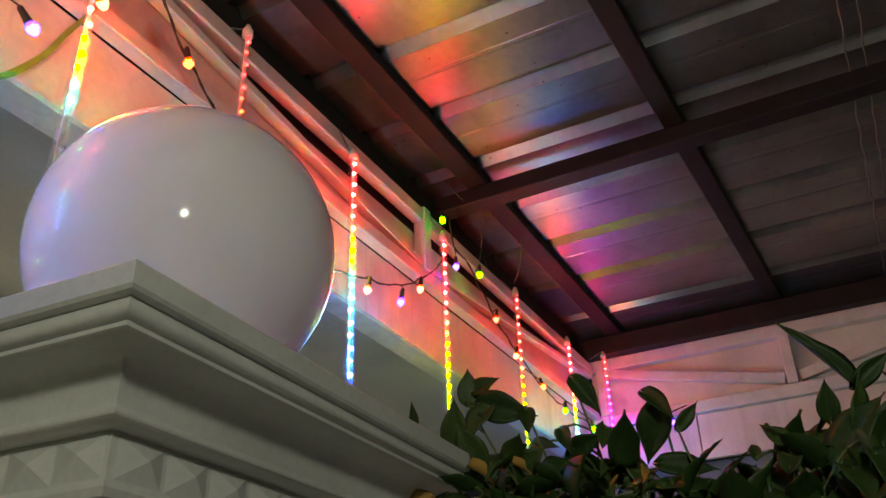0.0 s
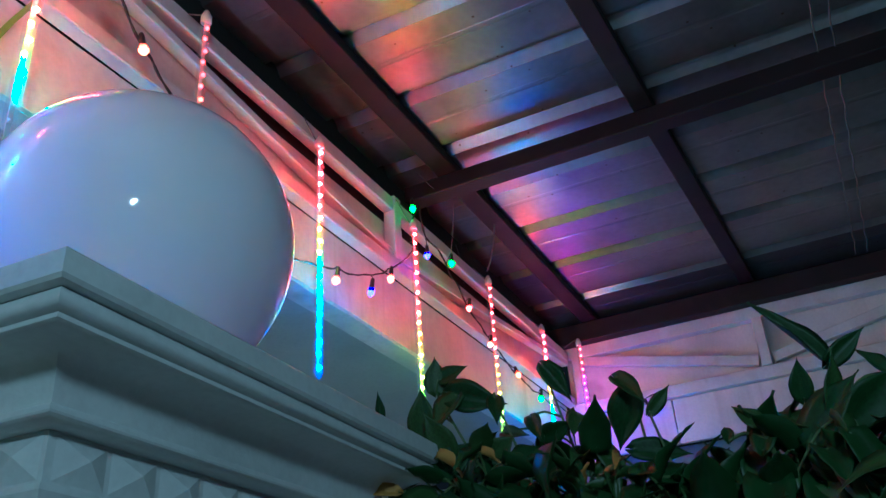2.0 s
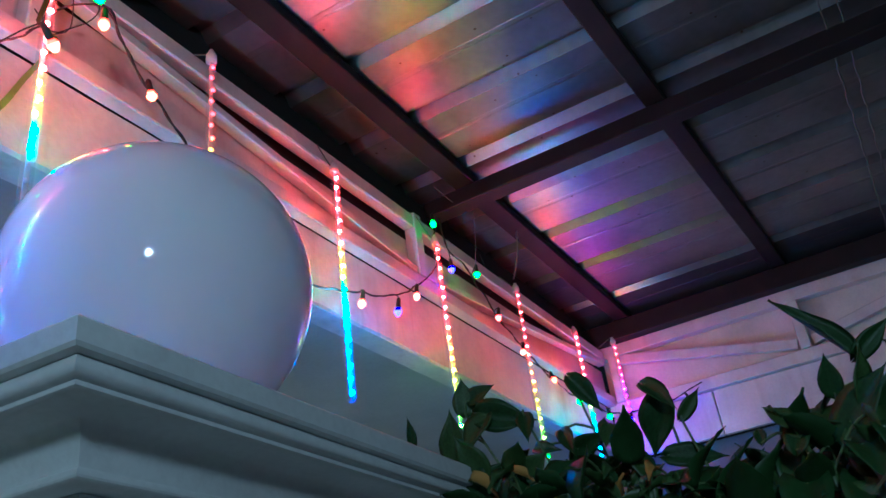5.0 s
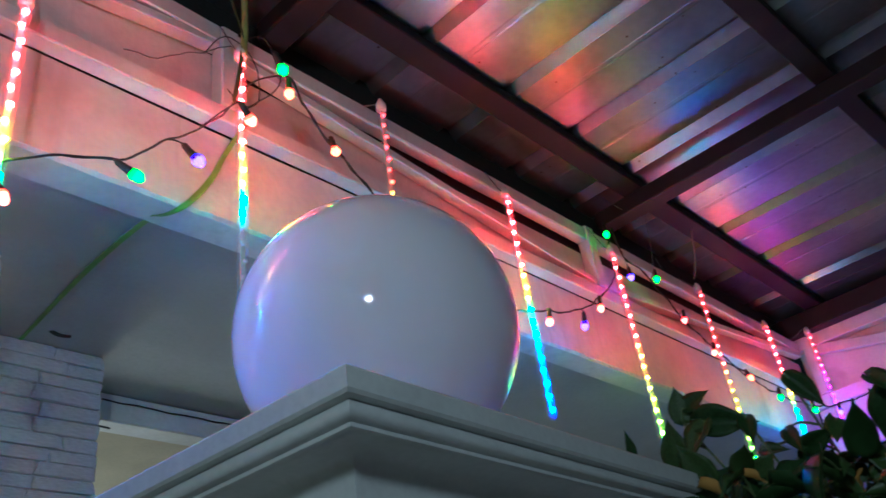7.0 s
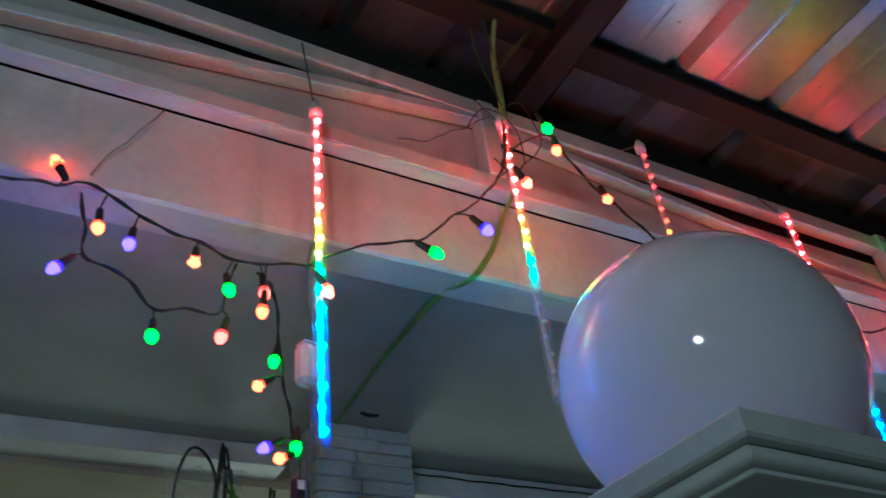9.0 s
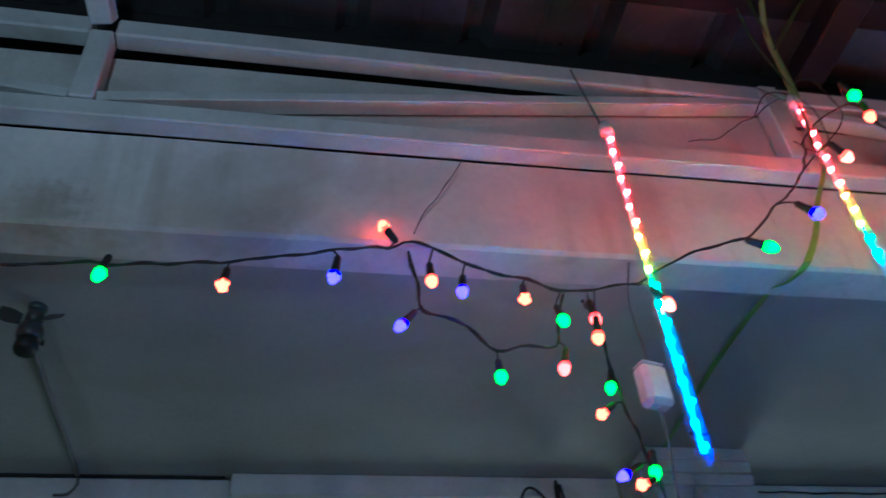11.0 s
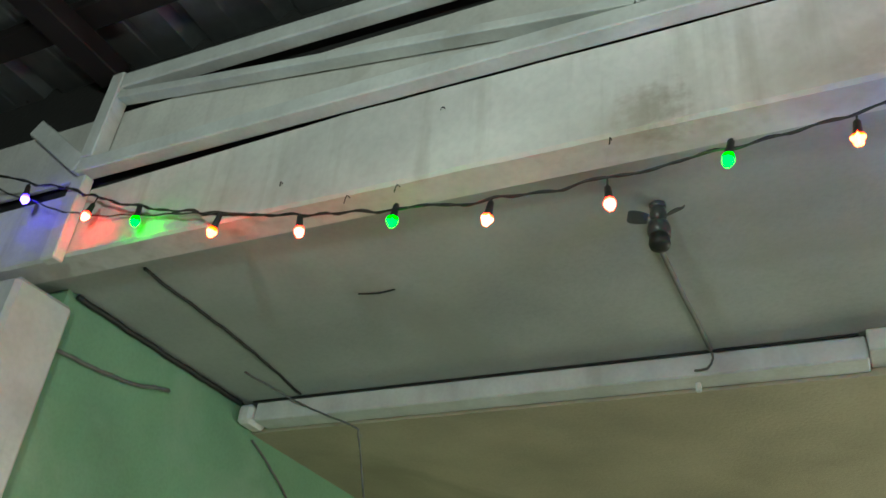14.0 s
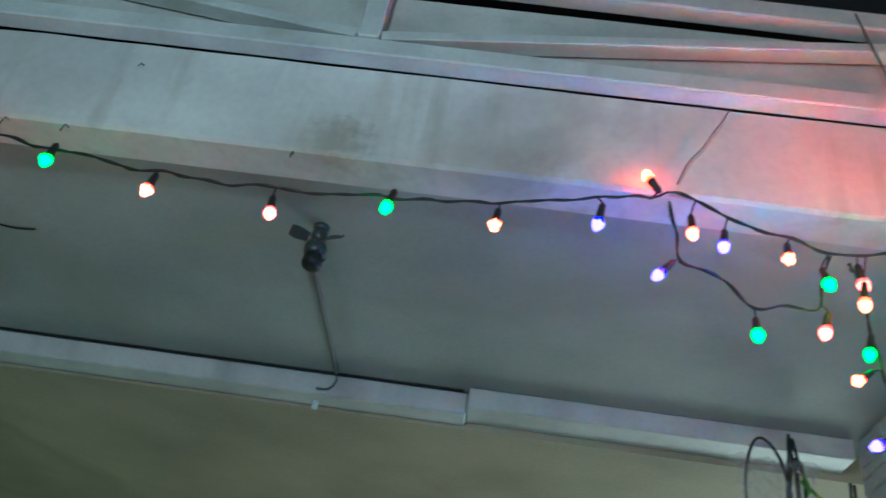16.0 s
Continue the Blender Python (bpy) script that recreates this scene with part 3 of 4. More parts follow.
def string_lights(pts, bulbs, seed, label="twisted black wire of small glowing coloured bulbs along the eave", twin=True):
    """A twisted wire through pts; bulbs: rows of x, y, z, colour, lean."""
    t = thing("string_lights", label, "string lights", "strings of coloured bulbs")
    line = wobbled(pts, 0.0022, seed)
    bm = sweep(line, 0.0021, 5)
    if twin:
        side = [q + 0.0032 * Vector((math.cos(n * 0.9), math.sin(n * 0.9), math.sin(n * 0.9 + 1))) for n, q in enumerate(line)]
        sweep(side, 0.0019, 5, bm)
    part("wire", bm, BLACK, t, "black twisted wire", True)
    rng = random.Random(seed)
    for x, y, z, col, *turn in bulbs:
        lean = turn[0] if turn else rng.uniform(-14, 14)
        at = pose(x, y, z + 0.012, rng.uniform(-12, 12), lean, rng.uniform(0, 180) if abs(lean) < 20 else 0)
        s = part("socket", SOCKET, None, t, at=at)
        part("bulb", lit[col, "star" if rng.random() < 0.55 else "drop"], None, s, at=Matrix.Diagonal((0.86, 0.86, 0.92, 1)))
        head = at @ Vector((0, 0, 0.026))
        near = min(line, key=lambda q: (q - head).length)
        if (near - head).length > 0.006:
            mid = (near + head) / 2 + Vector((0, 0, 0.003))
            part("lead", sweep(spline([head, mid, near], 0.006), 0.0016, 5), BLACK, t)
    return t


Y0 = 1.36
string_lights([(-2.75, 1.15, 3.0), (-2.42, 1.30, 2.93), (-2.21, Y0, 2.88), (-2.0, Y0, 2.79), (-1.71, Y0, 2.70), (-1.45, Y0, 2.645), (-1.29, Y0, 2.622), (-1.13, Y0, 2.603), (-0.94, Y0, 2.60),
               (-0.77, Y0, 2.61), (-0.60, Y0, 2.625), (-0.44, Y0, 2.66), (-0.34, 1.385, 2.70), (-0.30, 1.395, 2.72), (-0.22, 1.39, 2.68), (-0.12, 1.39, 2.645), (-0.04, 1.38, 2.625), (0.05, 1.34, 2.61)],
              [(-2.32, 1.33, 2.86, "v"), (-2.12, Y0, 2.785, "r"), (-1.96, Y0, 2.74, "g"), (-1.73, Y0, 2.665, "o", 24), (-1.52, Y0, 2.62, "r"), (-1.32, Y0, 2.60, "g"),
               (-1.14, Y0, 2.565, "w"), (-0.94, Y0, 2.55, "r"), (-0.76, Y0, 2.59, "g"), (-0.59, Y0, 2.58, "o"), (-0.43, Y0, 2.61, "v"), (-0.345, 1.375, 2.71, "o", 150),
               (-0.275, 1.40, 2.645, "o"), (-0.225, 1.40, 2.625, "v"), (-0.125, 1.40, 2.615, "o"), (-0.07, 1.40, 2.575, "g"), (-0.005, 1.42, 2.60, "r"), (-0.005, 1.42, 2.565, "o")], 3)
string_lights([(-0.31, 1.41, 2.735), (-0.29, 1.44, 2.68), (-0.285, 1.44, 2.62), (-0.21, 1.44, 2.585), (-0.17, 1.44, 2.545), (-0.12, 1.44, 2.556), (-0.075, 1.44, 2.55), (-0.06, 1.43, 2.60), (-0.055, 1.41, 2.64)],
              [(-0.312, 1.44, 2.582, "v", 40), (-0.17, 1.44, 2.492, "g"), (-0.062, 1.44, 2.515, "r")], 5, "loose drooping loop of black wire with three coloured bulbs")
string_lights([(0.02, 1.30, 2.575), (0.09, 1.27, 2.61), (0.19, 1.26, 2.643), (0.26, 1.26, 2.70), (0.33, 1.27, 2.775), (0.41, 1.30, 2.87), (0.47, 1.34, 2.97), (0.50, 1.34, 3.03), (0.55, 1.27, 3.04), (0.60, 1.27, 2.99),
               (0.68, 1.28, 2.92), (0.78, 1.28, 2.85), (0.95, 1.28, 2.72), (1.10, 1.28, 2.68), (1.22, 1.29, 2.685), (1.37, 1.30, 2.73), (1.54, 1.30, 2.78), (1.70, 1.30, 2.875), (1.84, 1.31, 3.0), (1.87, 1.32, 3.12), (1.90, 1.31, 3.19)],
              [(0.045, 1.285, 2.525, "w", -25), (0.215, 1.245, 2.61, "g", -60), (0.32, 1.235, 2.685, "v", -42), (0.413, 1.21, 2.808, "w", -50), (0.47, 1.18, 2.945, "g", -30), (0.505, 1.20, 2.915, "o"),
               (0.675, 1.27, 2.90, "o"), (1.385, 1.29, 2.70, "w"), (1.57, 1.30, 2.745, "v"), (1.68, 1.30, 2.83, "w"), (1.835, 1.30, 3.14, "g")], 8)
string_lights([(1.90, 1.31, 3.19), (1.93, 1.31, 3.10), (2.06, 1.31, 3.06), (2.23, 1.31, 2.95), (2.41, 1.31, 2.885), (2.61, 1.31, 2.83), (2.80, 1.30, 2.80), (2.97, 1.28, 2.785), (3.2, 1.24, 2.80), (3.40, 1.1, 2.86), (3.46, 0.95, 2.92)],
              [(1.92, 1.30, 3.01, "v"), (2.10, 1.30, 3.06, "g"), (2.22, 1.30, 2.94, "r"), (2.38, 1.30, 2.86, "w"), (2.61, 1.30, 2.815, "o"), (2.82, 1.29, 2.78, "g"),
               (3.08, 1.27, 2.77, "g"), (3.25, 1.23, 2.78, "v"), (3.38, 1.13, 2.83, "w"), (3.44, 1.02, 2.85, "v")], 11)
string_lights([(-0.01, 1.45, 2.66), (0.06, 1.55, 2.70), (0.075, 1.58, 2.63), (0.09, 1.58, 2.53), (0.105, 1.58, 2.44), (0.118, 1.58, 2.36), (0.12, 1.58, 2.26), (0.125, 1.58, 2.10), (0.12, 1.58, 1.9)],
              [(0.072, 1.58, 2.575, "g"), (0.052, 1.58, 2.515, "o", 50), (0.068, 1.58, 2.40, "v", 60), (0.108, 1.57, 2.408, "g"), (0.09, 1.57, 2.378, "o", 60), (0.13, 1.57, 2.262, "w", 40), (0.148, 1.57, 2.268, "g"), (0.10, 1.58, 2.12, "o")],
              14, "black wire of coloured bulbs hanging down beside the stone column")
string_lights([(-2.75, 1.2, 2.99), (-2.45, 1.32, 2.915), (-2.2, 1.37, 2.82), (-1.98, 1.385, 2.775), (-1.8, 1.39, 2.745), (-1.66, 1.39, 2.712)], [], 17, "thin black feed wire along the beam", twin=False)

plug = thing("plug", "black plastic plug joining the bulb wires", "plug", at=pose(0.115, 1.572, 2.335))
part("body", box(-0.014, 0.014, -0.010, 0.010, -0.022, 0.018, 0.004), BLACK, plug)
part("label", box(-0.008, 0.008, -0.0112, -0.0102, -0.004, 0.012, 0), WHITE_PLASTIC, plug, "small white label")

supply = thing("power_adapter", "white plastic power adapter hanging on its cable", "power adapter", at=pose(0.108, 1.50, 2.485, 0, 0, 14))
part("body", box(-0.027, 0.027, -0.018, 0.018, 0, 0.078, 0.009), WHITE_PLASTIC, supply)
part("lid", box(-0.0225, 0.0225, -0.0145, 0.0145, 0.0783, 0.082, 0.0015), WHITE_PLASTIC, supply)
part("cable", sweep(spline([(0.0, 0, 0.0), (0.002, 0.004, -0.06), (-0.004, 0.01, -0.16), (0.0, 0.02, -0.3)]), 0.002, 6), GREY_WIRE, supply, "thin grey cable", True)
part("feed", sweep(spline([(0.0, 0, 0.082), (0.01, 0.01, 0.13), (-0.03, -0.03, 0.19), (-0.05, -0.08, 0.24)]), 0.0018, 6), GREY_WIRE, supply, "", True)

# ---- ribbon, stalk and loose wires at the post with the plants ----
down = spline([(0.515, TUBE - 0.008, 2.985), (0.507, TUBE - 0.008, 2.94), (0.485, FACE - 0.014, 2.875), (0.455, FACE - 0.008, 2.80), (0.405, FACE - 0.006, 2.722), (0.385, FACE + 0.03, 2.712), (0.375, FACE + 0.09, 2.726), (0.377, 1.73, 2.735), (0.398, 2.10, 2.735)], 0.02)
tagged(part("green_ribbon", flat_strip(down, 0.014, (1, 0, 0.2)), RIBBON), "long green ribbon laid over the beam and across the soffit", "ribbon")
stalk = thing("bamboo_stalk", "thin yellow-green stalk with narrow leaves tied to the eave post", "stalk")
part("stem", sweep(spline([(0.462, 1.285, 3.06), (0.462, 1.28, 3.15), (0.45, 1.26, 3.25), (0.435, 1.20, 3.335)]), 0.008, 8, taper=lambda f: 1 - 0.3 * f), STALK, stalk, "", True)
for a, b, c in (((0.46, 1.28, 3.10), (0.40, 1.25, 3.19), (0.36, 1.21, 3.25)), ((0.455, 1.27, 3.20), (0.50, 1.24, 3.27), (0.53, 1.2, 3.31)), ((0.45, 1.26, 3.24), (0.41, 1.22, 3.30), (0.40, 1.17, 3.33)), ((0.46, 1.285, 3.08), (0.44, 1.27, 2.98), (0.425, 1.27, 2.90))):
    part("leaf", flat_strip(spline([a, b, c]), 0.016, (0.7, 0.4, 0.3)), LEAF_PALE, stalk)
for n, pts in enumerate([[(0.42, 1.36, 3.10), (0.46, 1.33, 3.14), (0.50, 1.30, 3.07), (0.53, 1.33, 3.0), (0.50, 1.34, 2.97)],
                         [(0.50, 1.34, 3.03), (0.47, 1.31, 3.10), (0.52, 1.28, 3.13), (0.56, 1.30, 3.05), (0.51, 1.33, 2.98), (0.46, 1.34, 3.0)],
                         [(0.24, 1.352, 2.99), (0.33, 1.35, 3.02), (0.42, 1.348, 3.10), (0.47, 1.34, 3.13)]]):
    tagged(part("tie_wire", sweep(wobbled(pts, 0.004, 30 + n), 0.0014, 5), BLACK if n < 2 else GREY_WIRE, smooth=True), "loose thin tie wire knotted at the eave post", "wire", "loose tie wires")
for n, (x0, x1, za) in enumerate(((-0.30, -0.20, 2.93), (2.36, 2.40, 3.2))):
    tagged(part("hook_wire", sweep(wobbled([(x0, FACE - 0.006, 2.735 if n == 0 else 3.28), (x0 + 0.03, FACE - 0.010, 2.80 if n == 0 else 3.2), (x1, FACE - 0.008, za if n == 0 else 3.13)], 0.003, 40 + n), 0.0013, 5), GREY_WIRE, smooth=True),
           "thin wire hook holding the bulb string", "wire", "hook wires")
for n, (a, b) in enumerate((((1.88, 1.30, 3.30), (2.03, 1.24, 3.285)), ((2.33, 1.22, 3.30), (2.41, 1.30, 3.16)), ((2.05, 1.25, 3.29), (2.09, 1.30, 3.07)))):
    mid = tuple((p + q) / 2 - (0.03 if k == 2 else 0) for k, (p, q) in enumerate(zip(a, b)))
    tagged(part("hanger_wire", sweep(spline([a, mid, b]), 0.0035 if n == 1 else 0.0012, 5), GREY_WIRE, smooth=True), "thin wire hanging from the roof purlin", "wire", "hanger wires")

# ---- stone-clad column under the soffit ----
column = thing("stone_column", "white ledgestone column holding the porch beam", "column")
CX0, CX1, CY0, CY1 = 0.345, 0.60, 2.075, 2.25
part("core", box(CX0 + 0.006, CX1 - 0.006, CY0 + 0.004, CY1, 0, CEIL - 0.002, 0), STONE, column)
rng = random.Random(5)
stones = []
for n in range(6):
    bm = box(-0.5, 0.5, -0.5, 0.5, -0.5, 0.5, 0.06)
    for v in bm.verts:
        v.co += Vector([rng.uniform(-0.035, 0.035) for _ in range(3)])
    stones.append(finish(bm, "stone", STONE))
z = CEIL - 0.002
while z > 1.95:
    h = rng.uniform(0.028, 0.040)
    cut = rng.uniform(0.3, 0.7) * (CX1 - CX0)
    for a, b in ((CX0, CX0 + cut - 0.002), (CX0 + cut + 0.002, CX1)):
        part("stone", rng.choice(stones), None, column, at=pose((a + b) / 2, CY0 + 0.022 - rng.uniform(0, 0.006), z - h / 2) @ Matrix.Diagonal((b - a, 0.05, h - 0.0022, 1)))
    cut = rng.uniform(0.3, 0.7) * (CY1 - CY0 - 0.05)
    for a, b in ((CY0 + 0.05, CY0 + 0.05 + cut - 0.002), (CY0 + 0.05 + cut + 0.002, CY1)):
        for x in (CX0 + 0.02, CX1 - 0.02):
            part("stone", rng.choice(stones), None, column, at=pose(x + rng.uniform(-0.003, 0.003), (a + b) / 2, z - h / 2) @ Matrix.Diagonal((0.045, b - a, h - 0.0022, 1)))
    z -= h

# ---- small ceiling fan, cables and marks on the soffit ----
fan = thing("ceiling_fan", "small dark ceiling fan hanging from the grey soffit", "ceiling fan", at=pose(-0.925, 1.64, CEIL))
part("canopy", lathe([(0.016, 0.0), (0.015, -0.008), (0.007, -0.014)], 20), FAN_BODY, fan, "", True)
part("rod", lathe([(0.014, -0.010), (0.016, -0.024), (0.013, -0.04)], 16), FAN_BODY, fan, "", True)
part("motor", lathe([(0.008, -0.036), (0.018, -0.042), (0.022, -0.054), (0.021, -0.066), (0.016, -0.072)], 24), FAN_BODY, fan, "grey enamelled motor", True)
part("hub", lathe([(0.018, -0.070), (0.020, -0.088), (0.017, -0.096), (0.006, -0.098)], 20), BLACK, fan, "black hub", True)
for k in range(3):
    bm = bmesh.new()
    rows = [[bm.verts.new((r, s * w, -0.036 + s * 0.006 + t)) for s, t in ((-1, 0), (1, 0), (1, 0.002), (-1, 0.002))] for r, w in ((0.02, 0.006), (0.035, 0.011), (0.045, 0.012), (0.054, 0.010), (0.058, 0.006))]
    for a, b in zip(rows, rows[1:]):
        for i in range(4):
            bm.faces.new((a[i], a[(i + 1) % 4], b[(i + 1) % 4], b[i]))
    bm.faces.new(rows[0]), bm.faces.new(rows[-1][::-1])
    part("blade", bm, FAN_BLADE, fan, "short dark blade", at=pose(0, 0, 0, 0, 0, 90 + 120 * k))
DUSTY = mat("dusty_cable", (0.24, 0.24, 0.22), 0.8, var=0.25, scale=20, bump=0.1)
cable = thing("fan_cable", "dark dusty cable running from the fan over the soffit", "cable")
part("run", sweep(wobbled([(-0.95, 1.67, CEIL - 0.004), (-0.953, 1.78, CEIL - 0.004), (-0.95, 1.95, CEIL - 0.004), (-0.945, 2.12, CEIL - 0.004), (-0.943, 2.245, CEIL - 0.005)], 0.0004, 3), 0.006, 6), DUSTY, cable, "", True)
part("tail", sweep(spline([(-0.943, 2.247, CEIL - 0.008), (-0.94, 2.25, 2.715), (-0.955, 2.25, 2.69), (-0.985, 2.25, 2.688)]), 0.003, 6), GREY_WIRE, cable, "", True)
part("clip", box(-0.985, -0.972, 2.246, 2.256, 2.632, 2.655, 0.002), WHITE_PLASTIC, cable, "small white clip")
seam = thing("soffit_cable", "dark cable stapled across the soffit and down the house wall", "cable")
part("run", sweep(wobbled([(-2.077, 1.519, 2.736), (-2.081, 1.633, 2.736), (-2.08, 1.79, 2.736), (-2.09, 1.997, 2.736), (-2.118, 2.239, 2.736)], 0.0009, 9), 0.0042, 6), BLACK, seam, "", True)
part("drop", sweep(wobbled([(-2.188, 2.061, 2.735), (-2.177, 2.154, 2.735), (-2.09, 2.25, 2.698), (-1.924, 2.25, 2.625), (-1.912, 2.262, 2.606), (-1.933, 2.34, 2.529), (-1.904, 2.34, 2.416)], 0.0006, 10), 0.003, 6), GREY_WIRE, seam, "", True)
tagged(part("wall_cable", sweep(wobbled([(-2.337, 1.534, 2.585), (-2.337, 1.596, 2.586), (-2.337, 1.689, 2.592), (-2.337, 1.806, 2.606), (-2.337, 1.946, 2.644)], 0.001, 12), 0.006, 6), GREY_WIRE, smooth=True), "dark cable sagging along the green wall", "cable", "wall cables")
tagged(part("wall_cable", sweep(wobbled([(-2.339, 2.333, 2.648), (-2.339, 2.417, 2.614), (-2.339, 2.522, 2.56), (-2.339, 2.666, 2.463)], 0.001, 13), 0.0035, 6), GREY_WIRE, smooth=True), "thin cable hanging down the green wall", "cable", "wall cables")
crack = spline([(-1.65, 1.77, CEIL - 0.0015), (-1.60, 1.78, CEIL - 0.0015), (-1.555, 1.775, CEIL - 0.0015)])
tagged(part("crack", flat_strip(crack, 0.006, (0, 1, 0), 0.001), BLACK), "short dark crack in the soffit paint", "crack", kind="structure")
joint = box(-2.3, -0.62, BACK - 0.004, BACK + 0.002, CEIL - 0.005, CEIL - 0.001, 0)
tagged(part("cornice_joint", joint, BLACK), "dark open joint above the cornice", "joint", kind="structure")

# added black tube that draws the shadow band where soffit meets green wall
tagged(part("corner_shadow", sweep(wobbled([(LEFT + 0.010, 1.57, CEIL - 0.010), (LEFT + 0.010, 1.9, CEIL - 0.012), (LEFT + 0.010, 2.24, CEIL - 0.010)], 0.001, 70), 0.008, 8), BLACK, smooth=True), "black tube standing in for the shadow along the corner of soffit and green wall", "pipe")
tagged(part("ledge_wire", sweep(wobbled([(0.62, BACK - 0.009, 2.716), (0.9, BACK - 0.009, 2.712), (1.4, BACK - 0.009, 2.714)], 0.001, 71), 0.0022, 6), BLACK, smooth=True), "thin black wire along the cornice", "wire")
tagged(part("nail", sweep(spline([(0.615, 2.22, 2.63), (0.66, 2.22, 2.628), (0.70, 2.22, 2.626)]), 0.0025, 6), BLACK, smooth=True), "dark nail in the stone column", "nail")
blot = flat_strip(spline([(0.435, 2.005, CEIL - 0.0012), (0.46, 2.015, CEIL - 0.0012), (0.485, 2.01, CEIL - 0.0012)], 0.006), 0.016, (0, 1, 0), 0.001)
tagged(part("soffit_mark", blot, BLACK), "small dark mark on the soffit", "mark", kind="structure")
# ---- coil of cable on the wall beside the column ----
coil = thing("cable_coil", "coil of dark cable with clear wrapper by the stone column", "cable coil")
for cx, cz, rx, rz, y in ((0.100, 2.580, 0.051, 0.110, 2.20), (0.152, 2.574, 0.013, 0.126, 2.18), (0.158, 2.564, 0.017, 0.123, 2.172)):
    ring = [(cx + rx * math.cos(a), y + 0.012 * math.sin(2 * a), cz + rz * math.sin(a)) for a in np.linspace(0.4, 6.9, 24)]
    part("loop", sweep(wobbled(ring, 0.002, int(cx * 900)), 0.0036, 6), BLACK, coil, "", True)
for pts in ([(0.161, 2.19, 2.635), (0.165, 2.19, 2.539), (0.178, 2.19, 2.449), (0.181, 2.19, 2.351)], [(0.243, 2.1, 2.565), (0.24, 2.1, 2.513), (0.234, 2.1, 2.449), (0.238, 2.1, 2.351)], [(0.251, 2.1, 2.561), (0.25, 2.1, 2.515), (0.244, 2.1, 2.449), (0.246, 2.1, 2.352)]):
    part("tail", sweep(wobbled(pts, 0.002, 55), 0.0038, 6), BLACK, coil, "", True)
sheet = bmesh.new()
bmesh.ops.create_grid(sheet, x_segments=22, y_segments=22, size=0.5)
for v in sheet.verts:
    fold = 0.05 * noise.noise((v.co.x * 6, v.co.y * 6, 1.0)) + 0.04 * abs(noise.noise((v.co.x * 13, v.co.y * 13, 3.0)))
    v.co = Vector((v.co.x * 0.17 * (1 + 0.3 * v.co.y), fold, v.co.y * 0.14 + 0.02 * noise.noise((v.co.x * 6, 0, 7.0))))
bmesh.ops.translate(sheet, vec=(0.112, 2.165, 2.560), verts=sheet.verts)
ext = bmesh.ops.extrude_face_region(sheet, geom=list(sheet.faces))
bmesh.ops.translate(sheet, vec=(0, 0.0008, 0), verts=[v for v in ext["geom"] if isinstance(v, bmesh.types.BMVert)])
part("wrapper", sheet, WRAP, coil, "crumpled clear plastic wrapper")
bow = thing("green_ribbon", "short twisted green ribbon tied round the cable coil", "ribbon")
for a, b, c in ([(0.155, 2.15, 2.576), (0.184, 2.15, 2.553), (0.206, 2.15, 2.534)], [(0.206, 2.15, 2.534), (0.184, 2.15, 2.524), (0.16, 2.15, 2.508)], [(0.163, 2.15, 2.594), (0.173, 2.15, 2.565), (0.17, 2.15, 2.545)]):
    part("strand", flat_strip(spline([a, b, c], 0.006), 0.012, (0.5, 0.3, 0.8)), RIBBON, bow)

# ---- pothos in a planter beside the pillar ----
def leaf_mesh(name, length, width, cup, material, seed):
    rng = random.Random(seed)
    bm = bmesh.new()
    rows = []
    n = 8
    for k in range(n + 1):
        f = k / n
        w = 0.9 * width * (math.sin(math.pi * min(1, f ** 0.58)) ** (0.75 + 0.6 * f) * (1 - 0.1 * f) if 0 < f < 1 else 0.02)
        x = length * (f - (0.06 if 0 < f < 0.2 else 0))
        droop = -0.25 * length * f * f
        wave = 0.004 * math.sin(9 * f + rng.uniform(0, 3))
        rows.append([bm.verts.new((x - (0.12 * length * abs(s) if f < 0.3 else 0), s * w, droop + cup * abs(s) ** 1.5 * w + wave * s)) for s in (-1, -0.5, 0, 0.5, 1)])
    for a, b in zip(rows, rows[1:]):
        for i in range(4):
            bm.faces.new((a[i], a[i + 1], b[i + 1], b[i]))
    ext = bmesh.ops.extrude_face_region(bm, geom=list(bm.faces))
    bmesh.ops.translate(bm, vec=(0, 0, -0.0007), verts=[v for v in ext["geom"] if isinstance(v, bmesh.types.BMVert)])
    return finish(bm, name, material, True)


LEAVES = [leaf_mesh("leaf", 0.10, 0.034, 0.5, LEAF, 1), leaf_mesh("leaf", 0.085, 0.030, 0.3, LEAF, 2), leaf_mesh("leaf", 0.115, 0.040, 0.6, LEAF, 3),
          leaf_mesh("leaf", 0.07, 0.022, 0.9, LEAF_PALE, 4), leaf_mesh("leaf", 0.09, 0.033, 0.2, LEAF_PALE, 5)]
DRY = leaf_mesh("leaf", 0.06, 0.016, 0.9, LEAF_DRY, 6)


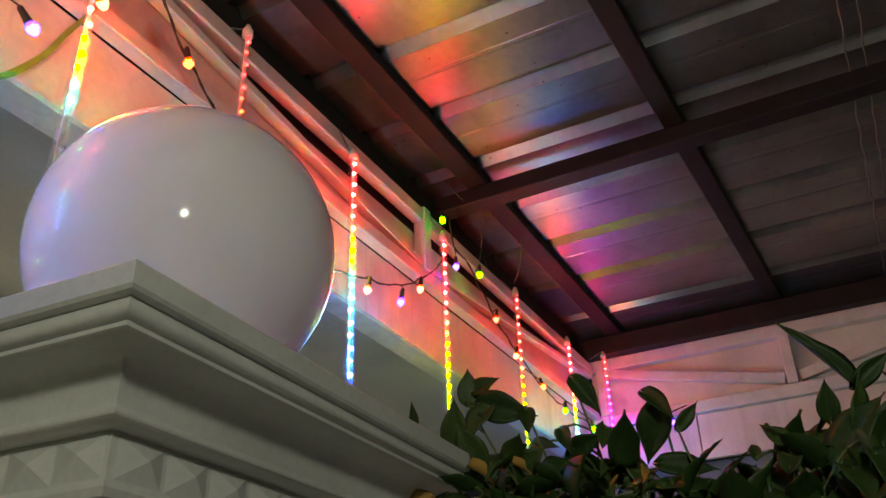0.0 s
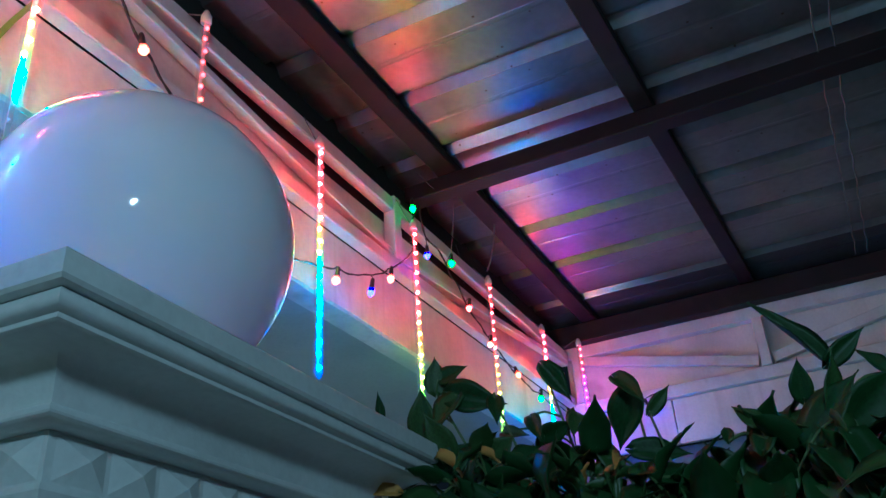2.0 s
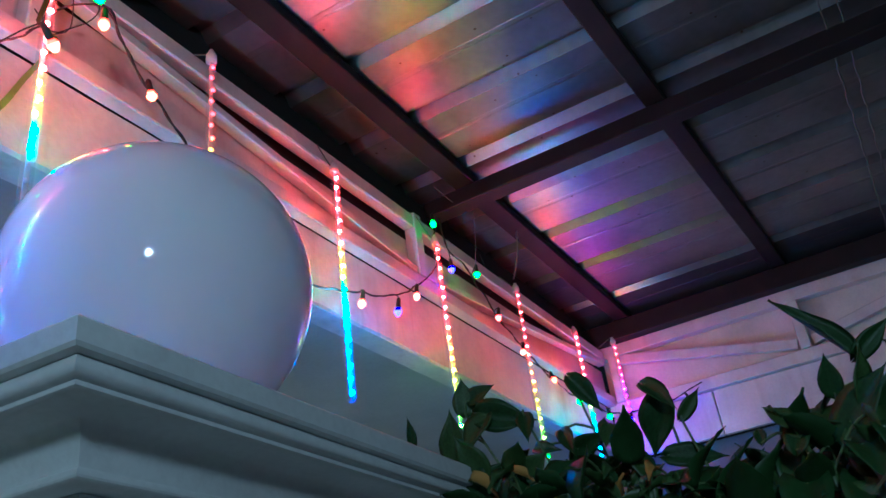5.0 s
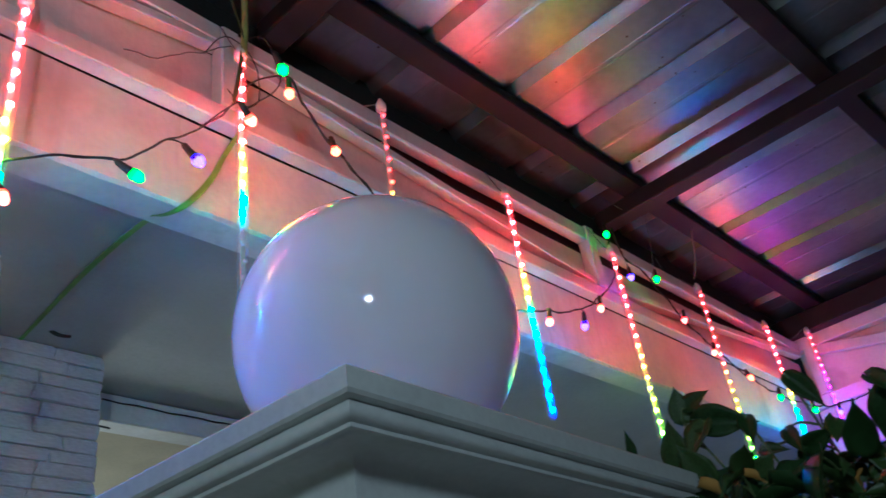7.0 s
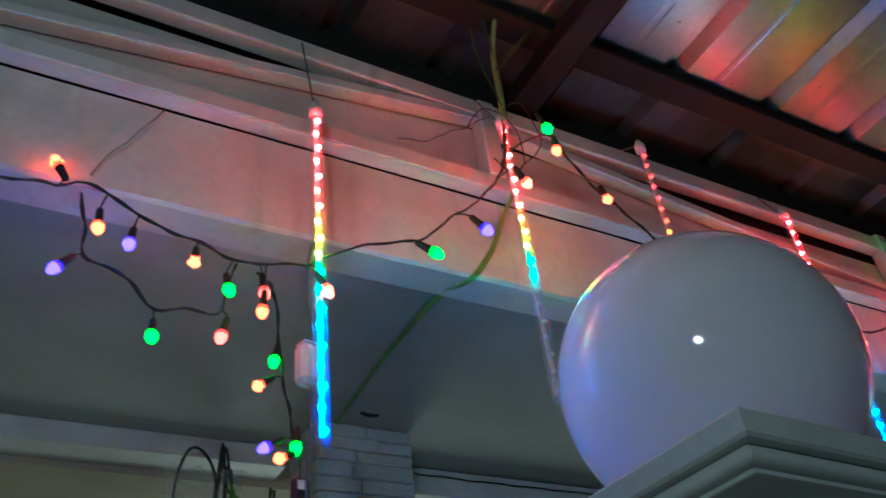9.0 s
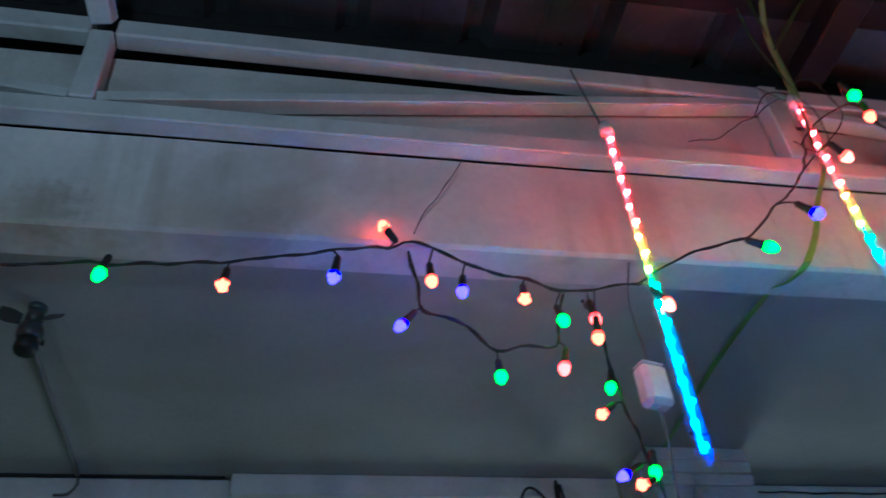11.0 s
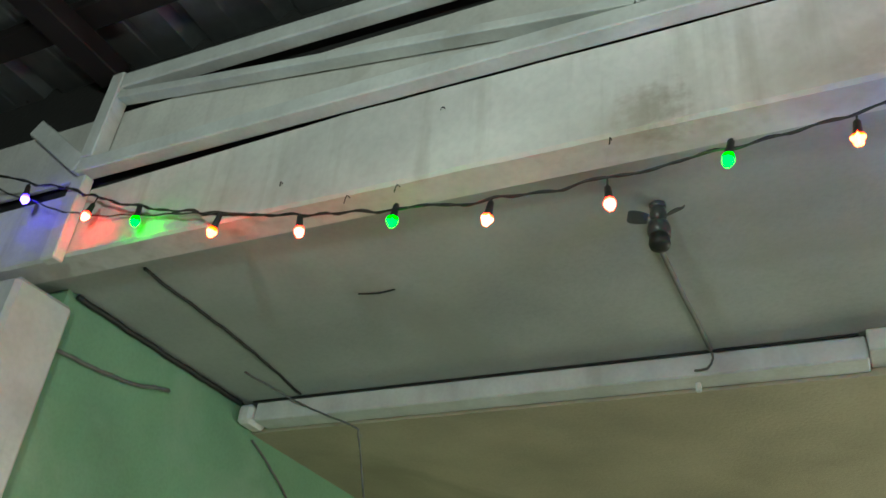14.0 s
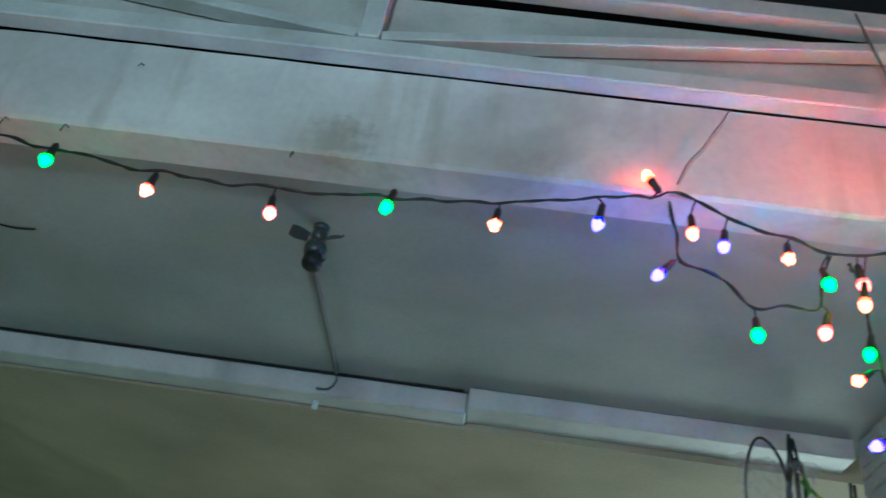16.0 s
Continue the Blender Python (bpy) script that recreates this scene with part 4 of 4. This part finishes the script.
def vine(root, tip, count, seed, spread=0.06):
    """One stem with leaves on short stalks, turned to all sides."""
    rng = random.Random(seed)
    root, tip = Vector(root), Vector(tip)
    mid = (root + tip) / 2 + Vector((rng.uniform(-0.05, 0.05), rng.uniform(-0.05, 0.05), 0.02))
    line = spline([root, mid, tip], 0.015)
    t = thing("pothos_vine", "dark green pothos vine with heart-shaped leaves in the planter", "plant", "pothos vines")
    part("stem", sweep(line, 0.003, 6, taper=lambda f: 1 - 0.5 * f), STEM, t, "", True)
    for k in range(count):
        f = 0.25 + 0.75 * (k + 1) / count
        q = line[min(len(line) - 1, int(f * (len(line) - 1)))]
        yaw = 215 + rng.uniform(-85, 85)
        off = Vector((math.cos(radians(yaw)), math.sin(radians(yaw)), rng.uniform(0.1, 0.9))) * rng.uniform(0.02, spread)
        part("petiole", sweep(spline([q, q + off * 0.6 + Vector((0, 0, 0.008)), q + off], 0.012), 0.0016, 5), STEM, t)
        s = rng.uniform(0.5, 0.82)
        me = DRY if rng.random() < 0.04 else rng.choice(LEAVES)
        part("leaf", me, None, t, at=Matrix.Translation(q + off) @ pose(0, 0, 0, rng.uniform(-40, 40), rng.uniform(5, 80) if rng.random() < 0.75 else rng.uniform(-70, 0), yaw + rng.uniform(-40, 40)) @ Matrix.Scale(s, 4))
    return t


rng = random.Random(21)
VINES = []
for k in range(40):
    y = 0.76 - 0.74 * k / 39
    x = 0.78 - 0.14 * max(0, 0.45 - y) + rng.uniform(-0.03, 0.08)
    top = 1.965 + rng.uniform(-0.07, 0.02) + (0.02 if y < 0.3 else 0) - (0.02 if 0.36 < y < 0.52 else 0) + (0.055 if y > 0.55 else 0)
    VINES.append(((x + 0.05, min(y, 0.60), 1.79), (x, y, top), 15))
for n, (a, b, k) in enumerate(VINES):
    vine(a, b, k, 100 + n)


def heart_leaf(seed, material):
    """A pothos leaf one unit long and wide: notched base, drawn-out tip, folded along the midrib, wavy rim."""
    rng = random.Random(seed)
    bm = bmesh.new()
    n, rows = 11, []
    droop, fold, skew = rng.uniform(0.02, 0.14), rng.uniform(0.08, 0.3), rng.uniform(-0.06, 0.06)
    for k in range(n + 1):
        f = k / n
        half = 0.5 * max(0.012, math.sin(math.pi * f ** 0.62)) ** (0.72 + 0.75 * f)
        row = []
        for c in (-1, -0.66, -0.33, 0, 0.33, 0.66, 1):
            back = 0.13 * abs(c) * max(0, 1 - 3.2 * f)
            ripple = 0.018 * math.sin(11 * f + 2.2 * c + seed) * abs(c)
            row.append(bm.verts.new((f - back, c * half + skew * math.sin(math.pi * f), fold * abs(c) * half - droop * f * f + ripple - (0.012 if c == 0 else 0))))
        rows.append(row)
    for a, b in zip(rows, rows[1:]):
        for i in range(6):
            bm.faces.new((a[i], a[i + 1], b[i + 1], b[i]))
    ext = bmesh.ops.extrude_face_region(bm, geom=list(bm.faces))
    bmesh.ops.translate(bm, vec=(0, 0, -0.008), verts=[v for v in ext["geom"] if isinstance(v, bmesh.types.BMVert)])
    return finish(bm, "leaf", material, True)


HEARTS = [heart_leaf(n, LEAF if n % 4 else LEAF_PALE) for n in range(8)]
HEART_DRY = heart_leaf(9, LEAF_DRY)


def tall_vine(leaves, roots, label, seed, dry=()):
    """Stems from the soil and broad leaves, each from its foot to its tip with its width."""
    rng = random.Random(seed)
    t = thing("pothos_vine", label, "plant", "pothos vines")
    stems = []
    for root, tip in roots:
        root, tip = Vector(root), Vector(tip)
        line = spline([root, root.lerp(tip, 0.5) + Vector((0.02, -0.012, 0.0)), tip], 0.012)
        stems += line
        part("stem", sweep(line, 0.0028, 6, taper=lambda f: 1 - 0.45 * f), STEM, t, "", True)
    for x, y, z, u, v, w, wide in [*leaves, *dry]:
        depth = rng.uniform(-0.035, 0.035)
        foot, end = Vector((x, y, z)), Vector((u + depth, v, w))
        ax = end - foot
        face = Vector((-0.85, -0.35, 0.15)) + Vector([rng.uniform(-0.45, 0.45) for _ in range(3)])
        side = face.cross(ax).normalized()
        up = ax.cross(side).normalized()
        m = Matrix.Identity(4)
        for col, vec in enumerate((ax, side * wide, up * ax.length)):
            for row in range(3):
                m[row][col] = vec[row]
        m.translation = foot
        part("leaf", HEART_DRY if (x, y, z, u, v, w, wide) in dry else rng.choice(HEARTS), None, t, at=m)
        near = min(stems, key=lambda q: (q - foot).length + (0.05 if q.z > foot.z else 0))
        mid = near.lerp(foot, 0.55) + Vector((0, 0, 0.008))
        part("petiole", sweep(spline([near, mid, foot], 0.01), 0.0017, 5), STEM, t)
    return t


LEFT = [(0.78, 0.735, 2.124, 0.78, 0.73, 2.174, 0.033),
        (0.78, 0.727, 2.14, 0.78, 0.688, 2.155, 0.028),
        (0.78, 0.715, 2.12, 0.78, 0.639, 2.094, 0.045),
        (0.78, 0.746, 2.09, 0.78, 0.795, 2.105, 0.025),
        (0.78, 0.65, 2.1, 0.78, 0.638, 2.056, 0.024),
        (0.78, 0.758, 2.064, 0.78, 0.744, 2.126, 0.04),
        (0.78, 0.703, 2.113, 0.78, 0.735, 2.064, 0.04),
        (0.78, 0.823, 2.101, 0.78, 0.817, 2.139, 0.014),
        (0.78, 0.692, 2.029, 0.78, 0.66, 2.063, 0.031),
        (0.78, 0.664, 2.021, 0.78, 0.626, 2.044, 0.034)]
MIDDLE = [(0.85, 0.603, 2.155, 0.85, 0.57, 2.099, 0.03),
          (0.85, 0.575, 2.064, 0.85, 0.568, 2.094, 0.023),
          (0.85, 0.628, 2.086, 0.85, 0.608, 2.046, 0.023),
          (0.85, 0.613, 2.057, 0.85, 0.565, 2.064, 0.031),
          (0.85, 0.61, 2.059, 0.85, 0.621, 2.02, 0.032),
          (0.85, 0.563, 2.077, 0.85, 0.563, 2.043, 0.027),
          (0.85, 0.485, 2.095, 0.85, 0.522, 2.025, 0.048),
          (0.85, 0.505, 2.116, 0.85, 0.463, 2.068, 0.027),
          (0.85, 0.468, 2.061, 0.85, 0.436, 2.094, 0.021),
          (0.85, 0.497, 2.019, 0.85, 0.428, 2.009, 0.033),
          (0.85, 0.58, 2.028, 0.85, 0.547, 1.993, 0.039)]
RIGHT = [(0.74, 0.249, 2.045, 0.74, 0.307, 2.122, 0.022),
         (0.74, 0.248, 2.043, 0.74, 0.201, 2.074, 0.023),
         (0.74, 0.194, 2.021, 0.74, 0.217, 2.06, 0.019),
         (0.74, 0.28, 2.011, 0.74, 0.275, 2.05, 0.025),
         (0.74, 0.258, 1.994, 0.74, 0.237, 2.052, 0.028),
         (0.74, 0.33, 1.99, 0.74, 0.354, 2.022, 0.024),
         (0.74, 0.333, 1.964, 0.74, 0.318, 2.011, 0.029),
         (0.74, 0.285, 1.983, 0.74, 0.312, 2.017, 0.033),
         (0.74, 0.281, 1.961, 0.74, 0.225, 2.025, 0.051),
         (0.74, 0.238, 1.977, 0.74, 0.182, 2.023, 0.053),
         (0.74, 0.365, 1.98, 0.74, 0.369, 2.006, 0.014),
         (0.74, 0.274, 1.969, 0.74, 0.253, 1.898, 0.045)]
LEFT += [(0.77, 0.716, 2.031, 0.77, 0.738, 2.086, 0.042), (0.77, 0.734, 2.012, 0.77, 0.682, 2.048, 0.042), (0.77, 0.685, 2.004, 0.77, 0.651, 2.027, 0.038), (0.77, 0.625, 2.008, 0.77, 0.599, 2.033, 0.031), (0.77, 0.777, 2.004, 0.77, 0.737, 2.039, 0.033)]
MIDDLE += [(0.83, 0.631, 2.007, 0.83, 0.591, 2.034, 0.036), (0.83, 0.662, 2.066, 0.83, 0.618, 2.051, 0.02), (0.83, 0.539, 1.991, 0.83, 0.499, 2.01, 0.029), (0.83, 0.47, 1.966, 0.83, 0.436, 1.995, 0.031), (0.83, 0.416, 1.957, 0.83, 0.379, 1.992, 0.034)]
tall_vine(LEFT, [((0.80, 0.62, 1.79), LEFT[0][:3]), ((0.82, 0.60, 1.79), LEFT[4][:3]), ((0.79, 0.63, 1.79), LEFT[7][:3])], "pothos vine with broad dark leaves leaning on the pillar", 41, [(0.72, 0.766, 1.985, 0.72, 0.817, 1.993, 0.02)])
tall_vine(MIDDLE, [((0.87, 0.56, 1.79), MIDDLE[0][:3]), ((0.88, 0.50, 1.79), MIDDLE[6][:3]), ((0.86, 0.44, 1.79), MIDDLE[8][:3])], "pothos vine with one large heart-shaped leaf held up", 42, [(0.84, 0.592, 1.996, 0.84, 0.574, 2.025, 0.016)])
tall_vine(RIGHT, [((0.80, 0.22, 1.79), RIGHT[0][:3]), ((0.82, 0.30, 1.79), RIGHT[5][:3]), ((0.80, 0.14, 1.79), RIGHT[9][:3])], "tall pothos vine with long pointed leaves", 43)
planter = thing("planter", "long grey concrete planter on a wall beside the pillar", "planter")
part("trough", box(0.66, 1.06, -0.45, 0.66, 1.55, 1.78, 0.01), CAST, planter)
part("soil", box(0.69, 1.03, -0.42, 0.63, 1.7802, 1.80, 0.004), BLACK, planter, "dark soil")
part("plinth", box(0.70, 1.02, -0.41, 0.62, 0, 1.549, 0.006), YARD, planter)

# ---- relief blocks on the pillar's frieze ----
dent = bmesh.new()
low = [dent.verts.new(p) for p in ((-0.027, 0, -0.018), (0.027, 0, -0.018), (0.027, 0, 0.018), (-0.027, 0, 0.018))]
peak = dent.verts.new((0.004, -0.0072, 0.002))
for k in range(4):
    dent.faces.new((low[k], low[(k + 1) % 4], peak))
dent.faces.new(low[::-1])
DENT = finish(dent, "relief_block", CAST)
for k in range(8):
    part("relief_block", DENT, None, pillar, at=pose(-0.208 + 0.0595 * k, -0.2302, 1.9325))
    part("relief_block", DENT, None, pillar, at=pose(-0.2432, 0.198 - 0.0566 * k, 1.9325, 0, 0, -90))
for y in (0.045, 0.0):
    tagged(part("roof_wire", sweep(wobbled([(-1.0, y, 3.304), (0.6, y, 3.302), (1.7, y + 0.01, 3.30), (3.4, y, 3.304)], 0.002, 60), 0.003, 6), GREY_WIRE, smooth=True), "pale wire strung under the roof purlins", "wire", "roof wires")

# ---- bent wire stubs and nails left in the edge beam ----
rng = random.Random(77)
for x, z, drop in ((-1.622, 2.786, 0.022), (-1.452, 2.712, 0.03), (-1.344, 2.712, 0.028), (-1.753, 3.01, 0.02), (-1.267, 2.88, 0.016), (-0.946, 2.713, 0.026), (0.74, 2.76, 0.02), (1.05, 2.72, 0.03)):
    lean = rng.uniform(-0.006, 0.006)
    pts = [(x, FACE + 0.004, z), (x + lean * 0.3, FACE - 0.006, z - 0.002), (x + lean, FACE - 0.008, z - drop * 0.7)]
    tagged(part("wire_stub", sweep(spline(pts, 0.004), 0.0012, 5), BLACK, smooth=True), "short bent dark wire stub stuck in the painted beam", "wire", "wire stubs")
